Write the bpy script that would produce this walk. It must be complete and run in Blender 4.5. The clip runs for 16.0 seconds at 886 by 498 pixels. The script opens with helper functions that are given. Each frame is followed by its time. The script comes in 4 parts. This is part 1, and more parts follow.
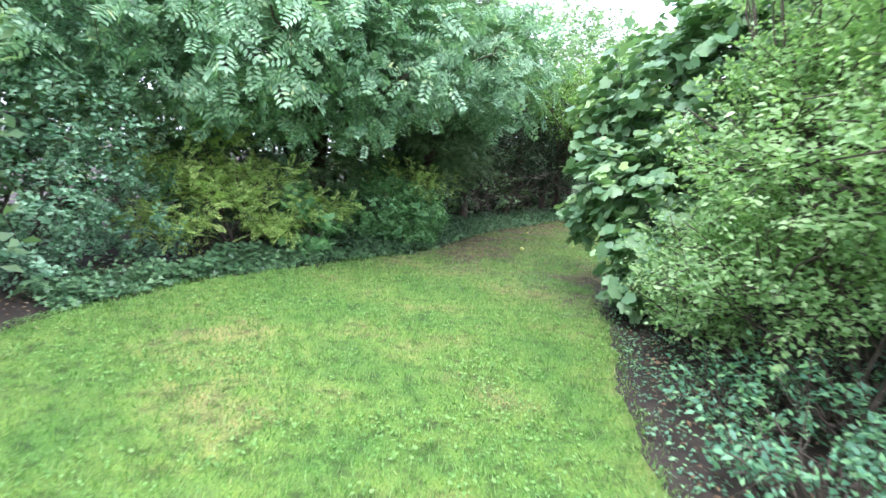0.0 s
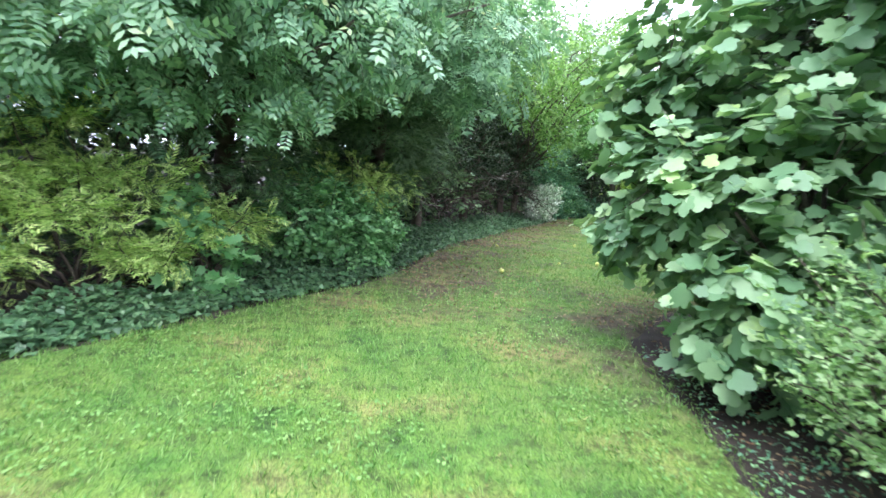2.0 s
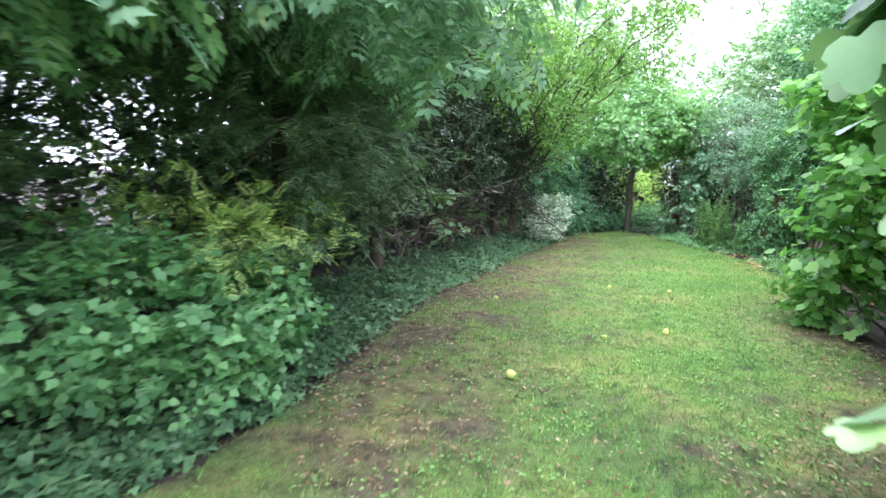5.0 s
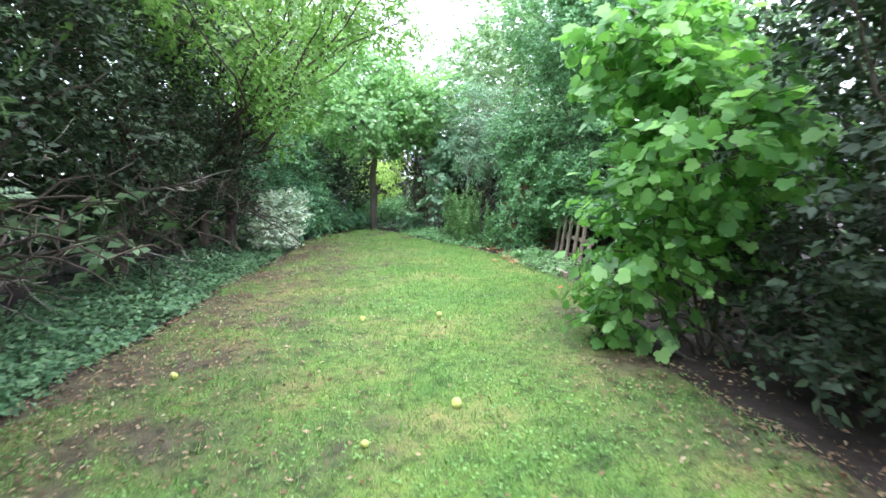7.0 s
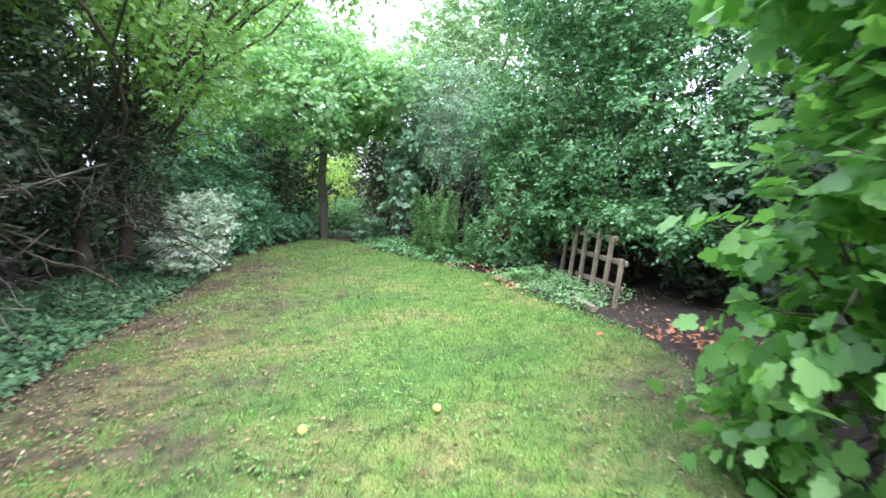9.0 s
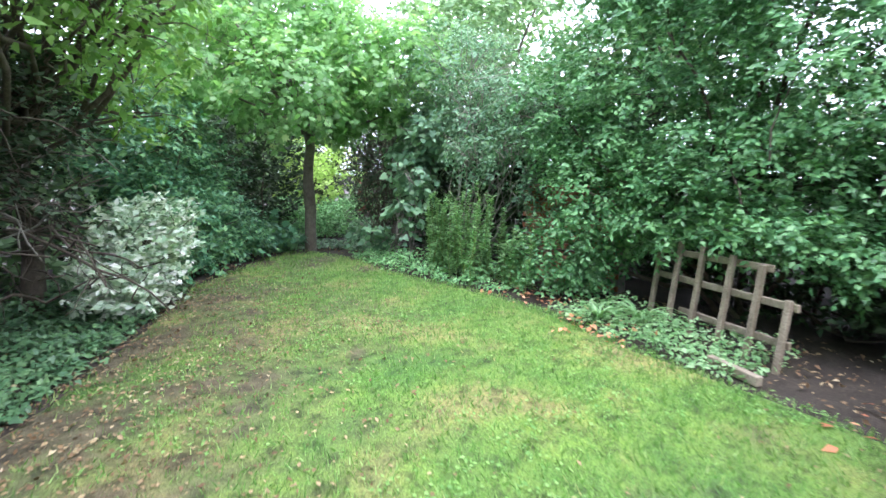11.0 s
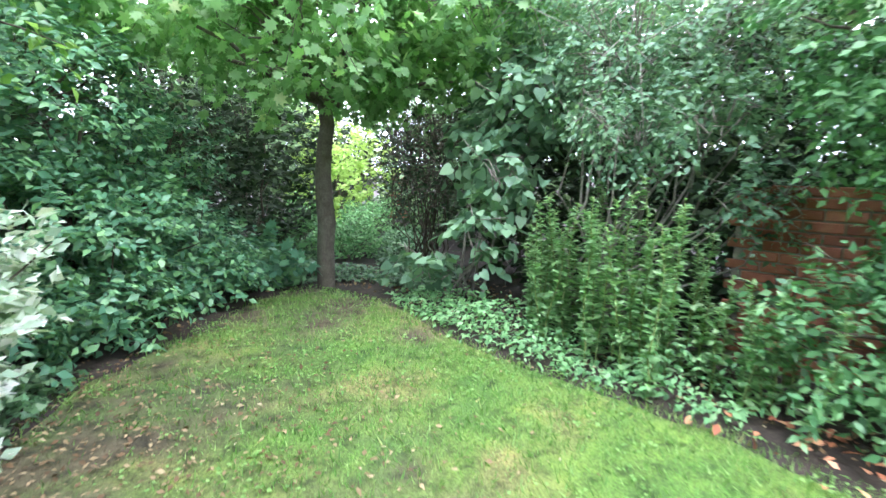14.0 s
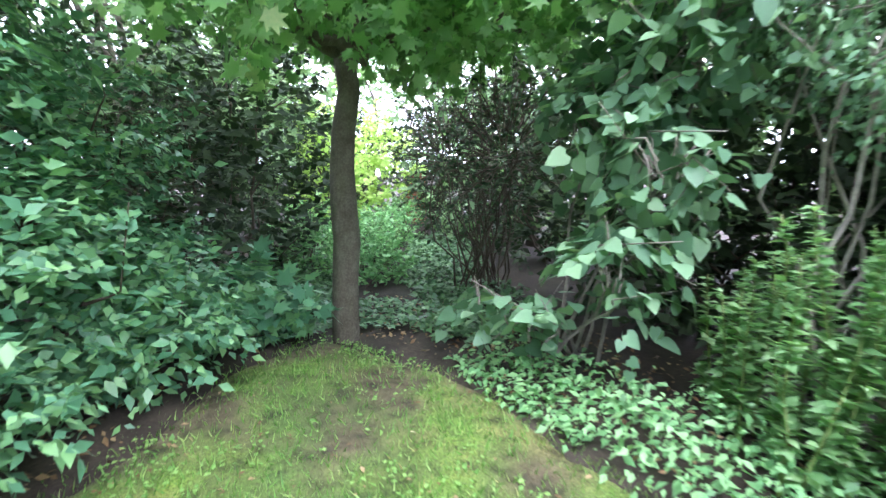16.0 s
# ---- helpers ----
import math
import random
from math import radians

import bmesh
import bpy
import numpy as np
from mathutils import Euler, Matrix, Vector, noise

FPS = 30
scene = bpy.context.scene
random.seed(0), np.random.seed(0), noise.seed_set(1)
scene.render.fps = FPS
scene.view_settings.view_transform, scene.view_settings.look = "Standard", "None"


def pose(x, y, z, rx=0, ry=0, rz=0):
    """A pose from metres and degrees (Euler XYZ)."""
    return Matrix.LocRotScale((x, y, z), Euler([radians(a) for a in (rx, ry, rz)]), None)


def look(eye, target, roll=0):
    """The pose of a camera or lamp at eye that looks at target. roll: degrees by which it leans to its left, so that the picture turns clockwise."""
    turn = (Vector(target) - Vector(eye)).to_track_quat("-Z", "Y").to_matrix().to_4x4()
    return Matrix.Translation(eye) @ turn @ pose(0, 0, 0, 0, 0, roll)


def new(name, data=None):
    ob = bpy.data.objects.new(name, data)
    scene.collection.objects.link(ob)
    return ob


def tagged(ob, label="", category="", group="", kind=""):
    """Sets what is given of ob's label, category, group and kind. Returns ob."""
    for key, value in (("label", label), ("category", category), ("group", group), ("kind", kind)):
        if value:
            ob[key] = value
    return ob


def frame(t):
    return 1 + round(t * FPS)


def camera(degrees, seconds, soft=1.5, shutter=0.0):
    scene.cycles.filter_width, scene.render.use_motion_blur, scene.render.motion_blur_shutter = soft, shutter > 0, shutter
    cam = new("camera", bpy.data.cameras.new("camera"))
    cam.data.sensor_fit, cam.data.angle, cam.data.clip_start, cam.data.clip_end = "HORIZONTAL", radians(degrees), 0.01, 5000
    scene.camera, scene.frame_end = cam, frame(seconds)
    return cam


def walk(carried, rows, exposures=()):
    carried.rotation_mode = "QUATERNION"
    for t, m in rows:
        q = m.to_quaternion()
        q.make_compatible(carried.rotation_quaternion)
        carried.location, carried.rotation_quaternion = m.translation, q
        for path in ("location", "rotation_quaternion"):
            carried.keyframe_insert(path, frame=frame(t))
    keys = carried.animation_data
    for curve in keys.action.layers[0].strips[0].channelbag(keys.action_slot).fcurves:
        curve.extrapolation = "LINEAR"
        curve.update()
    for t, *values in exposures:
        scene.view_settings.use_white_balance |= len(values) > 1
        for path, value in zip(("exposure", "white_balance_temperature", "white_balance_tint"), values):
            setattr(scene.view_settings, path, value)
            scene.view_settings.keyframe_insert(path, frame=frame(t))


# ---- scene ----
cam = camera(81.0, 16.0, shutter=0.5)
PATH = [
    (0, (-0.127, -0.036, 1.532), (-0.102, 1.936, 1.2), 4.3),
    (0.5, (-0.139, 0.541, 1.462), (-0.11, 2.515, 1.146), 4.4),
    (1, (-0.236, 1.126, 1.44), (-0.165, 3.099, 1.121), 4.5),
    (1.5, (-0.312, 1.693, 1.432), (-0.133, 3.661, 1.119), 4.3),
    (2, (-0.38, 2.286, 1.458), (-0.117, 4.243, 1.145), 4.3),
    (2.5, (-0.419, 2.87, 1.451), (-0.139, 4.825, 1.137), 4.0),
    (3, (-0.333, 3.479, 1.473), (-0.05, 5.433, 1.156), 3.7),
    (3.2, (-0.285, 3.706, 1.459), (-0.01, 5.663, 1.149), 3.6),
    (5.3, (0.52, 6.1, 1.544), (0.832, 8.056, 1.263), 1.1),
    (5.5, (0.637, 6.322, 1.538), (1.091, 8.251, 1.271), 0.9),
    (6, (0.925, 6.904, 1.507), (1.717, 8.721, 1.243), 0.4),
    (6.5, (1.187, 7.448, 1.465), (2.28, 9.1, 1.189), 0.3),
    (7, (1.427, 7.963, 1.464), (2.59, 9.566, 1.181), 0.6),
    (7.5, (1.697, 8.473, 1.459), (2.87, 10.069, 1.176), 0.1),
    (8, (1.972, 8.966, 1.479), (3.173, 10.539, 1.191), 0.2),
    (8.5, (2.252, 9.469, 1.466), (3.507, 11.0, 1.18), 0.5),
    (9, (2.538, 9.958, 1.439), (3.841, 11.449, 1.152), 0.5),
    (9.2, (2.648, 10.168, 1.435), (3.961, 11.649, 1.148), 0.6),
    (11.3, (3.526, 12.293, 1.437), (4.9, 13.715, 1.139), 0.5),
    (11.5, (3.65, 12.485, 1.466), (5.023, 13.909, 1.166), 0.5),
    (12, (3.987, 12.966, 1.42), (5.363, 14.387, 1.123), 0.7),
    (12.5, (4.309, 13.459, 1.36), (5.687, 14.877, 1.062), 0.7),
    (13, (4.61, 13.981, 1.349), (5.978, 15.409, 1.051), 0.8),
    (13.5, (4.945, 14.495, 1.329), (6.264, 15.969, 1.034), 0.8),
    (14, (5.188, 14.977, 1.328), (6.492, 16.464, 1.033), 0.9),
    (14.5, (5.402, 15.468, 1.327), (6.706, 16.956, 1.035), 1.0),
    (15, (5.664, 15.95, 1.294), (6.963, 17.443, 1.002), 0.8),
    (15.5, (5.895, 16.437, 1.29), (7.196, 17.928, 0.998), 0.8),
    (16, (6.084, 16.938, 1.252), (7.39, 18.425, 0.96), 0.9),
]
walk(cam, [(t, look(eye, ahead, roll)) for t, eye, ahead, roll in PATH],
     [(t, stops, 6120, 25) for t, stops in ((0, 1.5), (3.2, 1.75), (5.5, 1.95), (9.0, 1.9), (11.5, 2.0), (14.5, 2.42), (16, 2.52))])

# ---- sky and light: a bright overcast day ----
world = bpy.data.worlds.new("sky")
scene.world = world
world.use_nodes = True
wn = world.node_tree
sky = wn.nodes.new("ShaderNodeTexSky")
sky.sky_type, sky.sun_disc = "NISHITA", False
sky.sun_elevation, sky.sun_rotation = radians(58), radians(150)
sky.dust_density, sky.air_density, sky.ozone_density = 5.0, 1.0, 0.6
cloud = wn.nodes.new("ShaderNodeMixRGB")
cloud.inputs[0].default_value, cloud.inputs[2].default_value = 0.8, (10.4, 11.4, 13.2, 1)
wn.links.new(sky.outputs[0], cloud.inputs[1])
wn.links.new(cloud.outputs[0], wn.nodes["Background"].inputs[0])
wn.nodes["Background"].inputs[1].default_value = 0.15
sun = new("sun", bpy.data.lights.new("sun", "SUN"))
sun.data.energy, sun.data.angle, sun.data.color = 1.2, radians(40), (1.0, 0.98, 0.94)
sun.matrix_world = look((0, 0, 30), (5.5, 8.5, 11.5))

RNG = np.random.default_rng(7)


# ---- materials ----
def shader(name):
    m = bpy.data.materials.new(name)
    m.use_nodes = True
    return m, m.node_tree.nodes, m.node_tree.links, m.node_tree.nodes["Principled BSDF"]


def ramp(nodes, stops):
    r = nodes.new("ShaderNodeValToRGB")
    while len(r.color_ramp.elements) < len(stops):
        r.color_ramp.elements.new(0.5)
    for e, (p, c) in zip(r.color_ramp.elements, stops):
        e.position, e.color = p, (*c, 1)
    return r


def noise_node(nodes, links, scale, detail=4.0, rough=0.6):
    co = nodes.new("ShaderNodeTexCoord")
    n = nodes.new("ShaderNodeTexNoise")
    n.inputs["Scale"].default_value, n.inputs["Detail"].default_value = scale, detail
    n.inputs["Roughness"].default_value = rough
    links.new(co.outputs["Object"], n.inputs["Vector"])
    return n


def bump(nodes, links, bsdf, source, strength, distance=0.01):
    b = nodes.new("ShaderNodeBump")
    b.inputs["Strength"].default_value, b.inputs["Distance"].default_value = strength, distance
    links.new(source, b.inputs["Height"])
    links.new(b.outputs[0], bsdf.inputs["Normal"])


def leaf_material(name, dark, mid, light, rough=0.45, through_light=0.35, odd=None, gain_all=1.45):
    """Leaves: each one its own shade, slow drifts over the crown, light coming through."""
    dark, mid, light, odd = [c and tuple(min(0.85, k * gain_all * b) for k, b in zip(c, (0.97, 1.0, 1.45 if c[2] < 0.42 * c[1] else 1.02))) for c in (dark, mid, light, odd)]
    m, nodes, links, bsdf = shader(name)
    geo = nodes.new("ShaderNodeNewGeometry")
    big = noise_node(nodes, links, 1.7, 2.0)
    fine = noise_node(nodes, links, 55.0, 2.0)
    add = nodes.new("ShaderNodeMath")
    add.operation = "MULTIPLY_ADD"
    add.inputs[1].default_value, add.inputs[2].default_value = 0.62, -0.06
    links.new(geo.outputs["Random Per Island"], add.inputs[0])
    two = nodes.new("ShaderNodeMath")
    two.operation = "MULTIPLY_ADD"
    two.inputs[1].default_value = 0.5
    links.new(big.outputs[0], two.inputs[0])
    links.new(add.outputs[0], two.inputs[2])
    three = nodes.new("ShaderNodeMath")
    three.operation = "MULTIPLY_ADD"
    three.inputs[1].default_value = 0.14
    links.new(fine.outputs[0], three.inputs[0])
    links.new(two.outputs[0], three.inputs[2])
    stops = [(0.12, dark), (0.5, mid), (0.86, light)]
    if odd:
        stops.append((0.97, odd))
    r = ramp(nodes, stops)
    links.new(three.outputs[0], r.inputs[0])
    links.new(r.outputs[0], bsdf.inputs["Base Color"])
    bsdf.inputs["Roughness"].default_value = rough
    bsdf.inputs["Specular IOR Level"].default_value = 0.45
    tr = nodes.new("ShaderNodeBsdfTranslucent")
    gain = nodes.new("ShaderNodeMixRGB")
    gain.blend_type = "MULTIPLY"
    gain.inputs[0].default_value, gain.inputs[2].default_value = 1.0, (1.2, 1.3, 0.72, 1)
    links.new(r.outputs[0], gain.inputs[1])
    links.new(gain.outputs[0], tr.inputs[0])
    mix = nodes.new("ShaderNodeMixShader")
    mix.inputs[0].default_value = through_light
    links.new(bsdf.outputs[0], mix.inputs[1])
    links.new(tr.outputs[0], mix.inputs[2])
    links.new(mix.outputs[0], nodes["Material Output"].inputs[0])
    return m


def grainy(name, stops, scale=6.0, rough=0.85, relief=0.5, fine=60.0, depth=0.01):
    m, nodes, links, bsdf = shader(name)
    n, f = noise_node(nodes, links, scale, 6.0), noise_node(nodes, links, fine, 4.0)
    mix = nodes.new("ShaderNodeMath")
    mix.operation = "MULTIPLY_ADD"
    mix.inputs[1].default_value = 0.45
    half = nodes.new("ShaderNodeMath")
    half.operation = "MULTIPLY"
    half.inputs[1].default_value = 0.55
    links.new(n.outputs[0], half.inputs[0])
    links.new(f.outputs[0], mix.inputs[0])
    links.new(half.outputs[0], mix.inputs[2])
    r = ramp(nodes, stops)
    links.new(mix.outputs[0], r.inputs[0])
    links.new(r.outputs[0], bsdf.inputs["Base Color"])
    bsdf.inputs["Roughness"].default_value = rough
    bump(nodes, links, bsdf, mix.outputs[0], relief, depth)
    return m


SOIL = grainy("soil", [(0.3, (0.014, 0.012, 0.008)), (0.5, (0.034, 0.027, 0.019)), (0.7, (0.075, 0.06, 0.043))], 3.0, 0.95, 0.8, 45)
m, nodes, links, bsdf = shader("turf")
big, mid, fine = noise_node(nodes, links, 0.9, 3.0), noise_node(nodes, links, 7.0, 5.0, 0.7), noise_node(nodes, links, 80.0, 3.0)
r1 = ramp(nodes, [(0.36, (0.085, 0.23, 0.035)), (0.52, (0.16, 0.3, 0.05)), (0.66, (0.3, 0.31, 0.1))])
r2 = ramp(nodes, [(0.34, (0.35, 0.35, 0.3)), (0.5, (1, 1, 1)), (0.68, (1.25, 1.15, 1.0))])
r3 = ramp(nodes, [(0.35, (0.4, 0.4, 0.4)), (0.65, (1.2, 1.2, 1.2))])
links.new(big.outputs[0], r1.inputs[0])
links.new(mid.outputs[0], r2.inputs[0])
links.new(fine.outputs[0], r3.inputs[0])
mul = [nodes.new("ShaderNodeMixRGB") for _ in range(3)]
for k in mul[:2]:
    k.blend_type, k.inputs[0].default_value = "MULTIPLY", 1.0
links.new(r1.outputs[0], mul[0].inputs[1])
links.new(r2.outputs[0], mul[0].inputs[2])
links.new(mul[0].outputs[0], mul[1].inputs[1])
links.new(r3.outputs[0], mul[1].inputs[2])
worn_and_shaded = nodes.new("ShaderNodeAttribute")
worn_and_shaded.attribute_name = "worn_and_shaded"
earth = ramp(nodes, [(0.35, (0.035, 0.028, 0.018)), (0.65, (0.15, 0.118, 0.075))])
links.new(mid.outputs[0], earth.inputs[0])
links.new(worn_and_shaded.outputs["Fac"], mul[2].inputs[0])
links.new(mul[1].outputs[0], mul[2].inputs[1])
links.new(earth.outputs[0], mul[2].inputs[2])
links.new(mul[2].outputs[0], bsdf.inputs["Base Color"])
bsdf.inputs["Roughness"].default_value = 0.95
bump(nodes, links, bsdf, fine.outputs[0], 0.9, 0.02)
TURF = m
BARK = grainy("bark", [(0.3, (0.05, 0.042, 0.032)), (0.5, (0.12, 0.105, 0.08)), (0.7, (0.21, 0.195, 0.16))], 9.0, 0.9, 0.9, 70)
TWIG = grainy("twig_bark", [(0.3, (0.035, 0.027, 0.02)), (0.5, (0.085, 0.068, 0.05)), (0.7, (0.17, 0.145, 0.11))], 14.0, 0.9, 0.5, 90)
PALE_TWIG = grainy("pale_twig", [(0.3, (0.12, 0.11, 0.09)), (0.5, (0.25, 0.235, 0.2)), (0.7, (0.38, 0.36, 0.31))], 14.0, 0.9, 0.5, 90)
TIMBER = grainy("weathered_timber", [(0.3, (0.09, 0.075, 0.05)), (0.5, (0.23, 0.195, 0.14)), (0.7, (0.4, 0.36, 0.27))], 7.0, 0.85, 0.6, 80)
MORTAR = grainy("mortar", [(0.3, (0.18, 0.16, 0.13)), (0.7, (0.4, 0.37, 0.31))], 12.0, 0.95, 0.6, 90)
DEADLEAF = leaf_material("fallen_leaf", (0.06, 0.036, 0.018), (0.15, 0.09, 0.042), (0.32, 0.24, 0.13), 0.75, 0.1, (0.46, 0.42, 0.28), 1.2)
REDLEAF = leaf_material("russet_fallen_leaf", (0.15, 0.05, 0.02), (0.34, 0.13, 0.06), (0.5, 0.26, 0.14), 0.75, 0.1)
APPLE = grainy("apple_skin", [(0.3, (0.42, 0.5, 0.1)), (0.6, (0.6, 0.64, 0.2)), (0.75, (0.66, 0.6, 0.25))], 20, 0.4, 0.1, 80)

GRASS = leaf_material("grass_blade", (0.04, 0.13, 0.02), (0.135, 0.31, 0.045), (0.31, 0.47, 0.11), 0.55, 0.3, (0.5, 0.42, 0.2), 1.0)
CLOVER = leaf_material("clover_leaf", (0.08, 0.2, 0.035), (0.15, 0.32, 0.055), (0.24, 0.42, 0.09), 0.6, 0.3, None, 1.05)
IVY = leaf_material("ivy_leaf", (0.022, 0.06, 0.027), (0.05, 0.12, 0.053), (0.11, 0.2, 0.09), 0.42, 0.12, None, 1.55)
PRIVET = leaf_material("privet_leaf", (0.09, 0.17, 0.05), (0.17, 0.3, 0.08), (0.33, 0.45, 0.16), 0.45, 0.4)
FIG = leaf_material("fig_leaf", (0.06, 0.14, 0.065), (0.125, 0.24, 0.115), (0.23, 0.36, 0.18), 0.46, 0.25, (0.34, 0.5, 0.12), 1.3)
FIG_BRIGHT = leaf_material("young_fig_leaf", (0.05, 0.13, 0.03), (0.11, 0.26, 0.05), (0.22, 0.4, 0.09), 0.42, 0.5, None, 1.45)
ASH = leaf_material("ash_leaf", (0.055, 0.125, 0.07), (0.12, 0.23, 0.13), (0.22, 0.35, 0.21), 0.5, 0.28, (0.34, 0.38, 0.13), 1.6)
CYPRESS = leaf_material("cypress_spray", (0.03, 0.06, 0.024), (0.07, 0.125, 0.046), (0.14, 0.215, 0.07), 0.65, 0.2, None, 1.6)
GOLD = leaf_material("golden_cypress_spray", (0.09, 0.15, 0.03), (0.21, 0.32, 0.06), (0.42, 0.52, 0.13), 0.6, 0.25, None, 1.75)
SHRUB = leaf_material("shrub_leaf", (0.05, 0.13, 0.04), (0.11, 0.26, 0.075), (0.22, 0.4, 0.13), 0.45, 0.32)
HOLLY = leaf_material("blue_green_leaf", (0.035, 0.095, 0.055), (0.085, 0.19, 0.105), (0.21, 0.34, 0.22), 0.38, 0.18, None, 1.7)
# Leaf colour taken down to near black: deep shade is painted into it.
SHADED_THICKET = leaf_material("shaded_thicket_leaf", (0.018, 0.04, 0.02), (0.045, 0.09, 0.042), (0.1, 0.165, 0.075), 0.68, 0.15, None, 0.72)
FRUIT_TREE = leaf_material("fruit_tree_leaf", (0.07, 0.16, 0.03), (0.15, 0.31, 0.05), (0.28, 0.46, 0.1), 0.45, 0.45, None, 1.0)
WHITE = leaf_material("variegated_leaf", (0.1, 0.19, 0.11), (0.34, 0.42, 0.31), (0.62, 0.67, 0.58), 0.5, 0.25, None, 1.5)
LAUREL = leaf_material("laurel_leaf", (0.03, 0.09, 0.04), (0.065, 0.17, 0.07), (0.14, 0.28, 0.12), 0.36, 0.2, None, 1.7)
MAPLE = leaf_material("sycamore_leaf", (0.06, 0.15, 0.04), (0.13, 0.28, 0.07), (0.24, 0.4, 0.13), 0.5, 0.5, (0.4, 0.47, 0.17), 1.25)
LILAC = leaf_material("heart_leaf", (0.055, 0.13, 0.075), (0.12, 0.24, 0.14), (0.22, 0.37, 0.21), 0.52, 0.28, None, 1.2)
WEED = leaf_material("weed_leaf", (0.06, 0.15, 0.035), (0.14, 0.27, 0.085), (0.28, 0.42, 0.16), 0.5, 0.4)
BAY = leaf_material("hedge_leaf", (0.035, 0.11, 0.03), (0.08, 0.215, 0.06), (0.17, 0.35, 0.1), 0.42, 0.26, None, 1.25)
FAR = leaf_material("far_tree_leaf", (0.055, 0.11, 0.05), (0.12, 0.21, 0.1), (0.23, 0.33, 0.18), 0.55, 0.35)
# Yellow-green lightened in the colour itself to read as sunlit.
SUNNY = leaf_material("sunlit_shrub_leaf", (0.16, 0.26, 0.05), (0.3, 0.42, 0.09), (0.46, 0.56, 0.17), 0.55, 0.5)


# ---- leaf shapes: outline along +y, one leaf long ----
def fan(outline, centre, fold=0.08):
    v = [(centre[0], centre[1], 0.0)] + [(x, y, abs(x) * fold - 0.12 * y * y) for x, y in outline]
    n = len(outline)
    return np.array(v), np.array([(0, 1 + i, 1 + (i + 1) % n) for i in range(n)])


def blade_leaf(width, droop=0.12):
    v = [(0, 0, 0), (width, 0.42, 0.05), (0, 0.5, -0.02), (-width, 0.42, 0.05), (0, 1, -droop)]
    return np.array(v), np.array([(0, 1, 2), (0, 2, 3), (1, 4, 2), (2, 4, 3)])


def mirror(half):
    return half + [(-x, y) for x, y in reversed(half) if x > 1e-6]


OVATE, ROUND = blade_leaf(0.27), blade_leaf(0.36)
HEART = fan(mirror([(0, 0.06), (0.22, -0.05), (0.42, 0.14), (0.4, 0.4), (0.2, 0.75), (0, 1.0)])[0:10], (0, 0.35))
FIGLEAF = fan(mirror([(0, 0.08), (0.2, -0.05), (0.4, 0.05), (0.47, 0.22), (0.39, 0.37), (0.47, 0.52), (0.46, 0.68), (0.36, 0.74), (0.26, 0.69), (0.22, 0.86), (0.1, 0.98), (0, 1.0)]), (0, 0.42))
MAPLELEAF = fan(mirror([(0, 0.05), (0.3, 0.02), (0.22, 0.18), (0.56, 0.38), (0.3, 0.48), (0.46, 0.8), (0.14, 0.66), (0, 1.0)]), (0, 0.35))
IVYLEAF = fan(mirror([(0, 0.1), (0.3, -0.02), (0.5, 0.25), (0.26, 0.45), (0, 1.0)]), (0, 0.35))


def compound(pairs, length, width, swept, curl):
    """A frond: leaflets in pairs along one stalk."""
    v, f = [], []
    items = [(0.16 + 0.72 * i / (pairs - 1), s) for i in range(pairs) for s in (-1, 1)] + [(0.84, 0)]
    for y, s in items:
        le = length * (1.0 - 0.35 * abs(y - 0.45))
        d = np.array((s * math.cos(swept), math.sin(swept) if s else 1.0, 0.0))
        p = np.array((-d[1], d[0], 0.0)) * width
        base = np.array((0, y, -curl * y * y))
        k = len(v)
        sag = np.array((0, 0, -0.12 * le))
        v += [base, base + d * le * 0.5 + p, base + d * le + sag, base + d * le * 0.5 - p]
        f += [(k, k + 1, k + 2), (k, k + 2, k + 3)]
    return np.array(v), np.array(f)


PINNATE = compound(5, 0.36, 0.075, 0.55, 0.25)
SPRAY = compound(6, 0.34, 0.04, 0.85, 0.2)
BLADE = (np.array([(-0.08, 0, 0), (0.08, 0, 0), (0.0, 1, 0.0)]), np.array([(0, 1, 2)]))


def raw_mesh(name, verts, tris, material):
    me = bpy.data.meshes.new(name)
    me.vertices.add(len(verts))
    me.vertices.foreach_set("co", np.ascontiguousarray(verts, np.float32).ravel())
    me.loops.add(len(tris) * 3)
    me.loops.foreach_set("vertex_index", np.ascontiguousarray(tris, np.int32).ravel())
    me.polygons.add(len(tris))
    me.polygons.foreach_set("loop_start", np.arange(0, len(tris) * 3, 3, dtype=np.int32))
    me.update(calc_edges=True)
    me.materials.append(material)
    return me


def unit(a):
    return a / np.maximum(np.linalg.norm(a, axis=-1, keepdims=True), 1e-9)


def scatter(shape, place, along, up, size):
    """Vertices and triangles of one leaf shape set at many places."""
    v, f = shape
    y = unit(along)
    x = unit(np.cross(y, up))
    z = np.cross(x, y)
    frame3 = np.stack([x, y, z], 1) * size[:, None, None]
    verts = np.einsum("kc,ncd->nkd", v, frame3) + place[:, None, :]
    tris = f[None] + (np.arange(len(place)) * len(v))[:, None, None]
    return verts.reshape(-1, 3), tris.reshape(-1, 3)


def part(name, mesh, parent, label=""):
    ob = new(name, mesh)
    ob.parent = parent
    if label:
        ob["label"] = label
    return ob


def thing(name, at, label, category, group="", kind=""):
    ob = new(name)
    ob.location = at
    ob.empty_display_size = 0.2
    return tagged(ob, label, category, group, kind)


